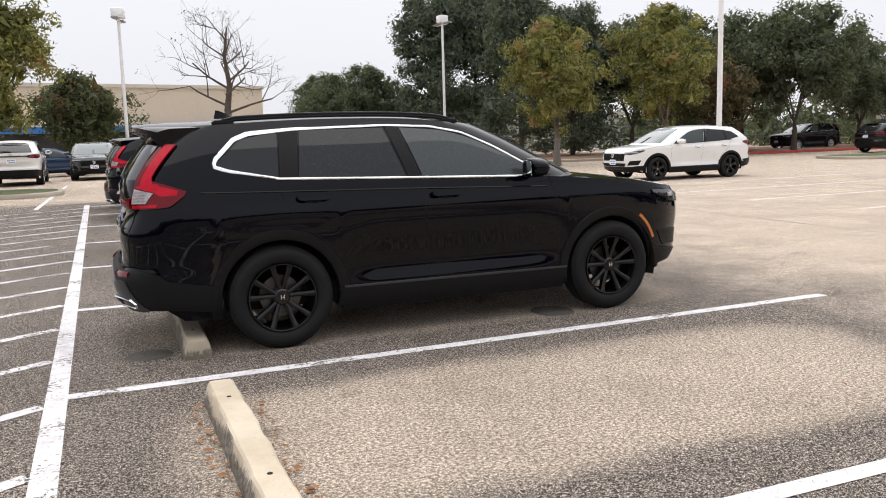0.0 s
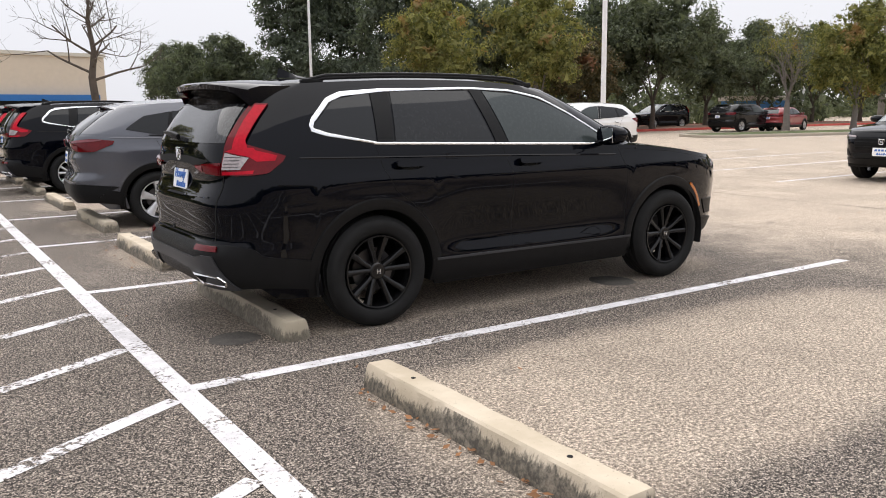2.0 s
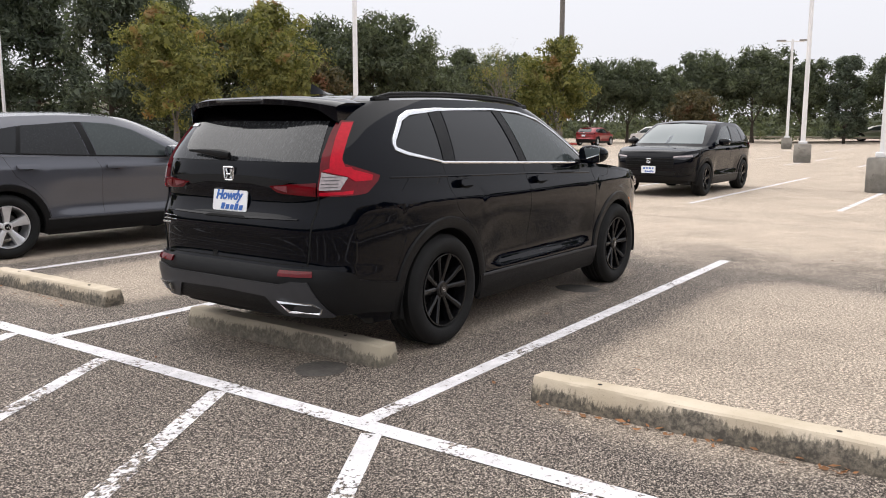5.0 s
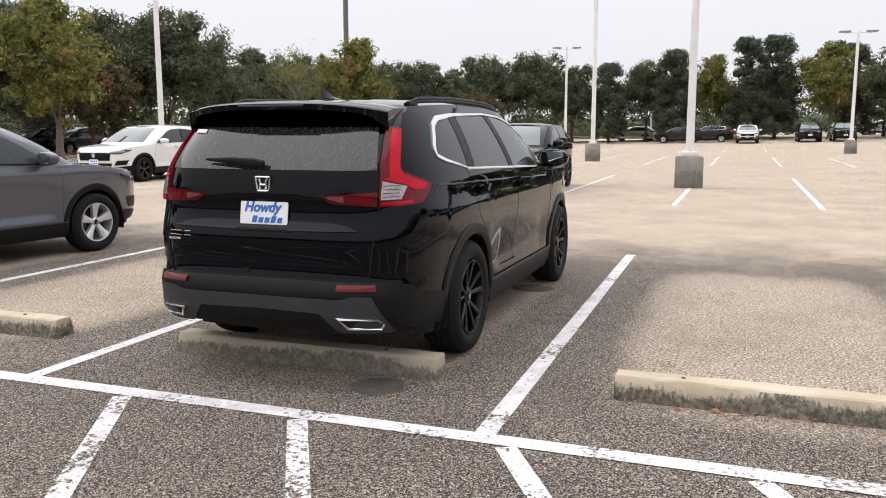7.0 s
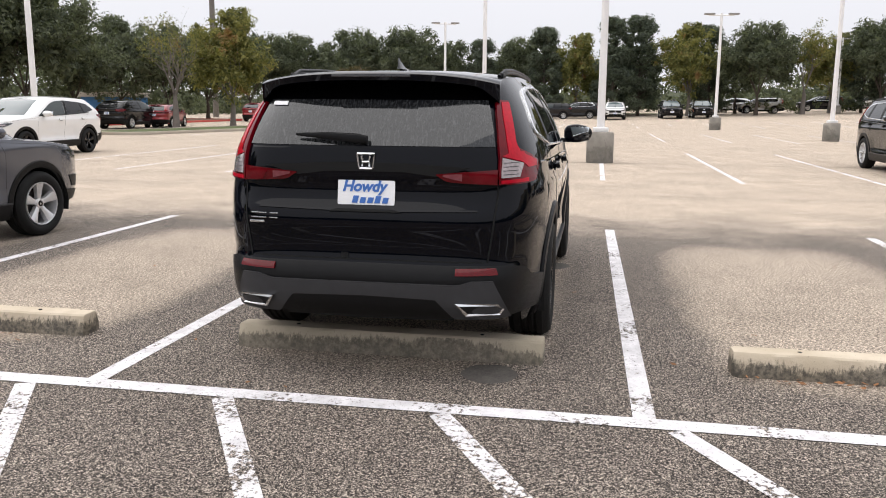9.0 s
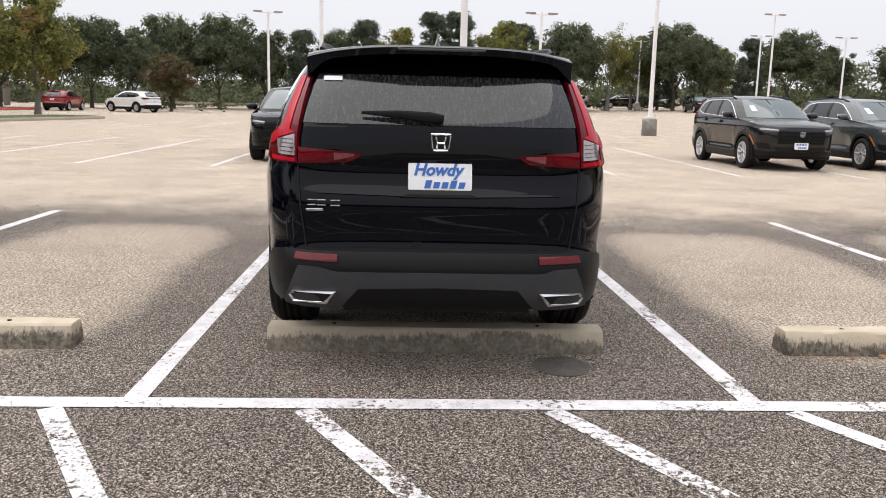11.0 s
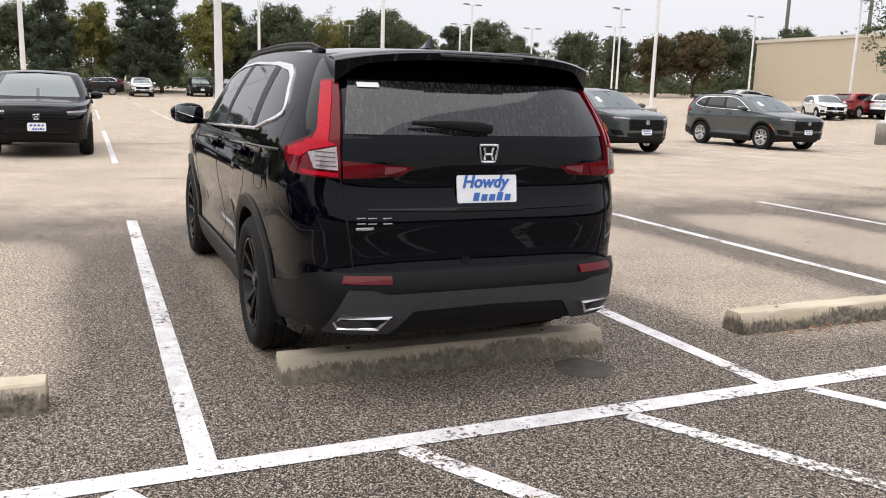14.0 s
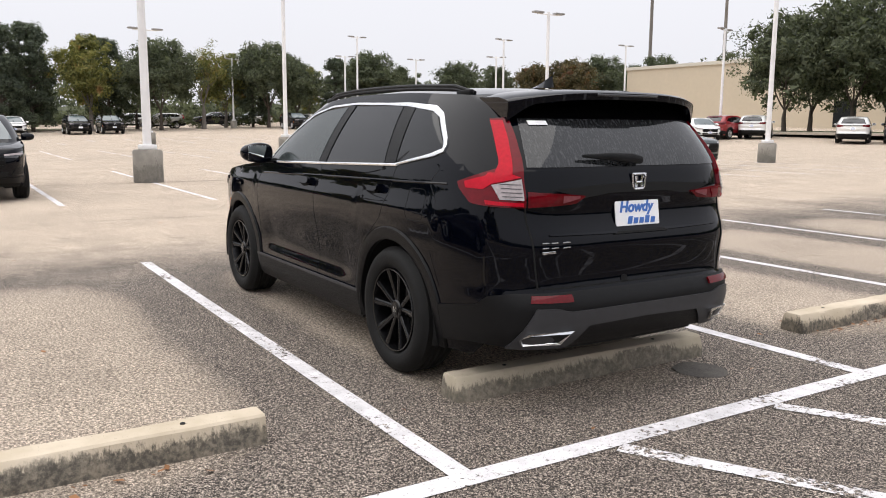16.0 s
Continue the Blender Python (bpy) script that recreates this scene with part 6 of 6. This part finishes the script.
def backdrop():
    """A bumpy dark thicket wall, added far behind the trees as a backdrop that closes the horizon."""
    bm = bmesh.new()
    rows = []
    for k in range(900):
        b = radians(18 + 332 * k / 899)
        d = 122 if b > radians(60) else 98
        # unseen arc behind the camera, backing the woods that the car reflects
        if b > radians(155):
            d = 64
        row = []
        for j in range(5):
            z = (2.6 + 1.1 * noise.noise(Vector((b * 40, 0, 0))) + 0.6 * noise.noise(Vector((b * 160, 2, 0)))) * j / 4
            dd = d + 0.9 * noise.noise(Vector((b * 220, j * 1.7, 0))) + (1.5 if j == 4 else 0)
            x, y = EYE0[0] + dd * math.sin(b), EYE0[1] + dd * math.cos(b)
            row.append((x, y, gz(x, y) + z - 0.3))
        rows.append(row)
    add_grid(bm, rows)
    return tagged(part("backdrop", bm, LEAF_OAK, None, "", False), "dark green backdrop thicket along the horizon, unseen behind the camera", "thicket", kind="structure")


backdrop()


# ---- buildings ----
def block_building(name, label, x0, x1, y0, y1, h, wall, base=0.0, turn=0.0, pivot=(0, 0)):
    b = thing(name, label, "building", "", pose(*pivot, 0, 0, 0, turn) @ Matrix.Translation((0, 0, base)))
    bm = bmesh.new()
    add_box(bm, ((x0 + x1) / 2, (y0 + y1) / 2, h / 2 - 1), (x1 - x0, y1 - y0, h + 2))
    part("wall", bm, wall, b, "", False)
    bm = bmesh.new()
    for c, s in ((((x0 + x1) / 2, y0, h), (x1 - x0 + 0.3, 0.35, 0.35)), (((x0 + x1) / 2, y1, h), (x1 - x0 + 0.3, 0.35, 0.35)), ((x0, (y0 + y1) / 2, h), (0.35, y1 - y0, 0.35)), ((x1, (y0 + y1) / 2, h), (0.35, y1 - y0, 0.35))):
        add_box(bm, c, s)
    part("coping", bm, TRIM_WALL, b, "", False)
    return b


store = block_building("store_building", "long tan stucco store with a blue fascia band", -80, 0, 0, 25, 7.4, TAN_WALL, 0.0, 14.0, (15.0, 87.0))
bm = bmesh.new()
add_box(bm, (-40.5, -0.3, 3.1), (79, 0.8, 0.6))
part("blue_fascia", bm, BLUE_BAND, store, "blue metal fascia band", False)
bm = bmesh.new()
add_box(bm, (-40.5, -0.1, 1.5), (78, 0.4, 2.6))
part("glazing", bm, DARK_OPENING, store, "dark shop glazing", False)

tan = block_building("store_building", "plain cream stucco building with a flat roof", -10, 68, -100, -68, 6.6, CREAM_WALL, 1.4)
for c_, s_ in (((40, -68.1, 1.2), (2.2, 0.3, 2.4)), ((20, -68.1, 1.2), (1.2, 0.3, 2.3))):
    bm = bmesh.new()
    add_box(bm, c_, s_)
    part("doorway", bm, DARK_OPENING, tan, "dark doorway", False)
bm = bmesh.new()
add_box(bm, (58, -76, 7.2), (2.2, 2.2, 1.0), 0.1)
part("roof_unit", bm, PALE_SHED, tan, "pale rooftop unit", False)


# ---- kerbs, islands, verges ----
def island(cx, cy, lx, ly, turn, top, kerbm, label, h=0.14):
    thing_ = thing("kerbed_island", label, "kerbed island", "planted islands", pose(cx, cy, gz(cx, cy), 0, 0, turn))
    r = min(lx, ly) / 2
    out = []
    for sx, sy, a0 in ((1, 1, 0), (-1, 1, 90), (-1, -1, 180), (1, -1, 270)):
        rr = min(r, 1.4)
        for k in range(7):
            a = radians(a0 + k * 15)
            out.append((sx * (lx / 2 - rr) + rr * math.cos(a), sy * (ly / 2 - rr) + rr * math.sin(a)))
    bm = bmesh.new()
    n = len(out)
    ins = [(x * (1 - 0.32 / lx), y * (1 - 0.32 / ly)) for x, y in out]
    rows = [[Vector((x, y, -0.05)) for x, y in out], [Vector((x, y, h - 0.02)) for x, y in out], [Vector((x * 0.997, y * 0.997, h)) for x, y in out], [Vector((x, y, h)) for x, y in ins], [Vector((x, y, h - 0.05)) for x, y in ins]]
    add_grid(bm, [r_ + r_[:1] for r_ in rows])
    bmesh.ops.recalc_face_normals(bm, faces=bm.faces[:])
    sharp(part("kerb", bm, kerbm, thing_), 40)
    bm = bmesh.new()
    c = bm.verts.new((0, 0, h + 0.05))
    ring = [bm.verts.new((x, y, h - 0.025)) for x, y in ins]
    for k in range(n):
        bm.faces.new((c, ring[k], ring[(k + 1) % n]))
    part("planting_bed", bm, top, thing_)
    return thing_


island(33.5, 19.0, 13.0, 3.6, -14, GRASS, KERB_CONCRETE, "grassy island with a pale concrete kerb and young trees")
island(-9.6, 21.6, 12.2, 3.6, 0, GRASS, KERB_CONCRETE, "grassy island with a pale concrete kerb")
island(45.0, 33.0, 30.0, 9.0, -3, DIRT_RED, RED_KERB, "planting bed with a red painted fire-lane kerb")
island(16.0, 36.0, 24.0, 13.0, 0, DIRT_RED, KERB_CONCRETE, "planting bed covered with brown leaf litter under trees")
island(6.0, 54.0, 26.0, 10.0, 0, GRASS, KERB_CONCRETE, "dry grassy verge with a pale kerb")
island(86.0, -5.0, 6.0, 70.0, 0, GRASS, KERB_CONCRETE, "long grassy verge with trees")
island(38.0, -54.5, 60.0, 12.0, 0, GRASS, KERB_CONCRETE, "grassy verge in front of the cream building")


def hedge(x, y, lx, ly, h, seed):
    rnd = random.Random(seed)
    bm = bmesh.new()
    cs = [(Vector((rnd.uniform(-lx, lx) / 2, rnd.uniform(-ly, ly) / 2, rnd.uniform(0.25, h * 0.8))), rnd.uniform(0.35, 0.6)) for _ in range(int(lx * 5))]
    leaf_cloud(bm, rnd, cs, int(lx * 260), 0.12)
    ob = part("hedge", bm, LEAF_BUSH, None, "", False)
    ob.location = (x, y, gz(x, y))
    return tagged(ob, "low clipped green hedge", "hedge", "hedges")


hedge(82, -20, 3, 9, 1.4, 1)
hedge(81, -28, 3, 6, 1.2, 2)
hedge(62, 16, 3, 10, 1.2, 3)


def fence(a, b, h, n, label):
    a, b = Vector(a), Vector(b)
    f = thing("mesh_fence", label, "fence")
    for k in range(n + 1):
        p = a.lerp(b, k / n)
        bm = bmesh.new()
        add_tube(bm, [(p.x, p.y, -0.02), (p.x, p.y, h)], [0.04, 0.04], 6)
        part("post", bm, FENCE_STEEL, f)
    for z in (0.15, h * 0.5, h - 0.05):
        bm = bmesh.new()
        add_tube(bm, [a + Vector((0, 0, z)), b + Vector((0, 0, z))], [0.025, 0.025], 6)
        part("rail", bm, FENCE_STEEL, f)
    return f


fence((12, 47.5, 0), (66, 44, 0), 1.9, 22, "grey galvanised fence with posts and rails")
shed = block_building("shed", "low pale metal-sided building behind the trees", 22, 44, 60, 68, 3.2, PALE_SHED)
shed2 = block_building("shed", "small white and blue hut", 49, 53, 33, 36, 2.0, BLUE_SHED)


# ---- utility poles and wires ----
def utility_pole(x, y, h, arms=True):
    p = thing("utility_pole", "tall weathered grey utility pole", "utility pole", "utility poles", pose(x, y, gz(x, y)))
    bm = bmesh.new()
    add_tube(bm, [(0, 0, -0.2), (0, 0, h * 0.5), (0, 0, h)], [0.30, 0.26, 0.20], 10)
    part("pole", bm, WOOD_POLE, p)
    return p


utility_pole(74.5, 37.7, 31)
utility_pole(92, -96, 30)
utility_pole(74, -92, 17)
utility_pole(54, -100, 16)
w = thing("overhead_wires", "thin sagging overhead wires", "wires")
for z_, d_ in ((18.6, 0.0), (17.2, 0.6), (15.6, 1.0), (20.5, -0.4)):
    for p_, q_ in (((74.5, 37.7 + d_, z_ * 1.35), (15, 82, z_ * 1.35 + 4)), ((74.5, 37.7 + d_, z_ * 1.35), (92, -96, z_ * 1.35 + 2))):
        bm = bmesh.new()
        pts_ = [Vector(p_).lerp(Vector(q_), k / 16) - Vector((0, 0, 2.2 * math.sin(math.pi * k / 16))) for k in range(17)]
        add_tube(bm, pts_, [0.011] * 17, 5)
        part("wire", bm, WOOD_POLE, w)


# ---- cars ----
hero = make_car("suv", CROSS, "glossy black suv with chrome window trim and black wheels", PAINT_BLACK, RIM_BLACK)
hero.location = (0, -0.032, 0)


def recolour(car, paint, rims=None):
    for o in car.children_recursive:
        n = o.name.split(".")[0]
        target = paint if o.material_slots and o.material_slots[0].material in CAR_PAINTS else (rims if rims and n == "rim" else None)
        if target:
            o.material_slots[0].link = "OBJECT"
            o.material_slots[0].material = target
    return car


CAR_PAINTS = {PAINT_BLACK, PAINT_GREY}


def parked(proto, x, y, heading, paint, rims, label, group, scale=1.0):
    m_ = pose(x, y, gz(x, y), 0, 0, heading) @ Matrix.Diagonal((scale, scale, scale, 1))
    c = copy_thing(proto, m_)
    recolour(c, paint, rims)
    return tagged(c, label, "car", group)


for y_ in (11.3, 14.05):
    parked(hero, 0.05, y_, 0, PAINT_BLACK, ALLOY, "glossy black suv backed against a wheel stop", "suvs in the near row")
small = make_car("suv", SMALL, "dark grey metallic coupe-roofed suv with silver wheels", PAINT_GREY, ALLOY, "suvs in the near row", big=False, spokes=5)
small.matrix_basis = pose(0.18, 5.64, 0, 0, 0, -5)
parked(small, 13.0, 2.48, 180, PAINT_BLACK, RIM_BLACK, "black coupe-roofed suv facing the aisle", "suvs in the double row")
parked(small, 13.8, 14.0, 180, PAINT_WHITE, RIM_BLACK, "white coupe-roofed suv with black wheels", "suvs in the double row")
SALE_CARS = []
SALE_CARS.append(parked(hero, 13.4, -8.35, 180, PAINT_CHARCOAL, ALLOY, "charcoal suv with silver wheels facing the aisle", "suvs in the double row"))
SALE_CARS.append(parked(hero, 13.7, -11.25, 180, PAINT_SLATE, ALLOY, "slate grey suv with silver wheels facing the aisle", "suvs in the double row"))
SALE_CARS.append(parked(hero, 14.7, -17.75, 180, PAINT_SLATE, ALLOY, "slate grey suv with silver wheels standing alone", "suvs in the double row"))


def far_car(bearing, dist, heading, proto, paint, rims, label, scale=1.0, eye=EYE0):
    return parked(proto, eye[0] + dist * math.sin(radians(bearing)), eye[1] + dist * math.cos(radians(bearing)), heading, paint, rims, label, "cars at the edge of the lot", scale)


parked(small, -5.5, 31.3, 90, PAINT_WHITE, ALLOY, "white suv seen from behind near the grassy island", "cars in the north lot", 1.12)
parked(small, -2.6, 34.0, -90, PAINT_SLATE, ALLOY, "grey car parked nose-out before the bushy tree", "cars in the north lot", 1.05)
parked(small, -4.6, 38.6, 20, PAINT_BLUE, ALLOY, "blue hatchback parked by the fence", "cars in the north lot", 0.9)
far_car(29.6, 54, 170, small, PAINT_CHARCOAL, ALLOY, "dark car under the trees", 0.95)
far_car(43.0, 52, 180, small, PAINT_CHARCOAL, ALLOY, "dark suv beside the fence")
far_car(45.2, 53, 180, small, PAINT_SLATE, ALLOY, "grey suv beside the fence")
far_car(51.0, 56, 180, hero, PAINT_BLACK, ALLOY, "black suv behind the red kerb")
far_car(57.0, 49, 0, small, PAINT_CHARCOAL, ALLOY, "dark suv near the island")
far_car(59.3, 51, 10, small, PAINT_RED, ALLOY, "low red sports car", 0.86)
far_car(66.0, 68, 0, small, PAINT_RED, ALLOY, "red car beyond the island", 0.95)
far_car(86.2, 80, 90, small, PAINT_CHARCOAL, ALLOY, "dark suv under the trees")
far_car(88.0, 80, 90, hero, PAINT_CHARCOAL, ALLOY, "dark suv under the trees")
far_car(90.6, 76, 180, small, PAINT_WHITE, ALLOY, "white suv facing the lot", 1.02)
far_car(94.3, 77, 180, small, PAINT_CHARCOAL, ALLOY, "dark suv facing the lot", 1.05)
far_car(96.3, 77, 180, hero, PAINT_CHARCOAL, ALLOY, "black suv facing the lot")
far_car(100.0, 90, 90, hero, PAINT_SILVER, ALLOY, "pale suv on the road behind the lot")
far_car(108.6, 82, 180, hero, PAINT_CHARCOAL, ALLOY, "dark suv facing the lot")
far_car(110.0, 83, 180, small, PAINT_SILVER, ALLOY, "silver car facing the lot", 0.95)
for car_ in SALE_CARS:
    part("window_sticker", end_patch(Shape(CROSS), "U", 1, [("y", 0.42, 1.27), ("y", 0.54, 1.27)], [("y", 0.42, 1.39), ("y", 0.52, 1.39)], 0.009, 5, 4, 0.003), PLATE_WHITE, car_, "white price sheet behind the windscreen")
SE = (-5.4, 3.0)
far_car(138.8, 57, 150, small, PAINT_WHITE, ALLOY, "white hatchback near the cream building", 0.93, SE)
far_car(140.6, 60, -80, small, PAINT_RED, ALLOY, "dark red suv near the cream building", 1.0, SE)
far_car(142.3, 61, -60, small, PAINT_WHITE, ALLOY, "white suv near the cream building", 1.0, SE)
far_car(148.0, 56, -60, small, PAINT_WHITE, ALLOY, "white suv parked by the grassy verge", 1.0, SE)
far_car(150.6, 56, -60, small, PAINT_CHARCOAL, ALLOY, "dark suv parked by the grassy verge", 1.0, SE)
far_car(133.5, 64, 90, small, PAINT_SILVER, ALLOY, "silver car in the far lot", 1.0, SE)
for b_, d_, h_, proto_, paint_, label_ in ((83.2, 92, 90, small, PAINT_SILVER, "silver car on the road behind the trees"), (98.2, 96, 90, small, PAINT_WHITE, "white car on the road behind the trees"), (103.6, 97, 90, hero, PAINT_CHARCOAL, "dark suv on the road behind the trees"),
                                         (106.2, 98, 90, small, PAINT_WHITE, "white car on the road behind the trees"), (113.5, 96, 200, small, PAINT_CHARCOAL, "dark car under the far trees"), (117.5, 98, 200, small, PAINT_SLATE, "grey car under the far trees"), (70.0, 66, 60, small, PAINT_WHITE, "white car beyond the grassy island")):
    far_car(b_, d_, h_, proto_, paint_, ALLOY, label_)
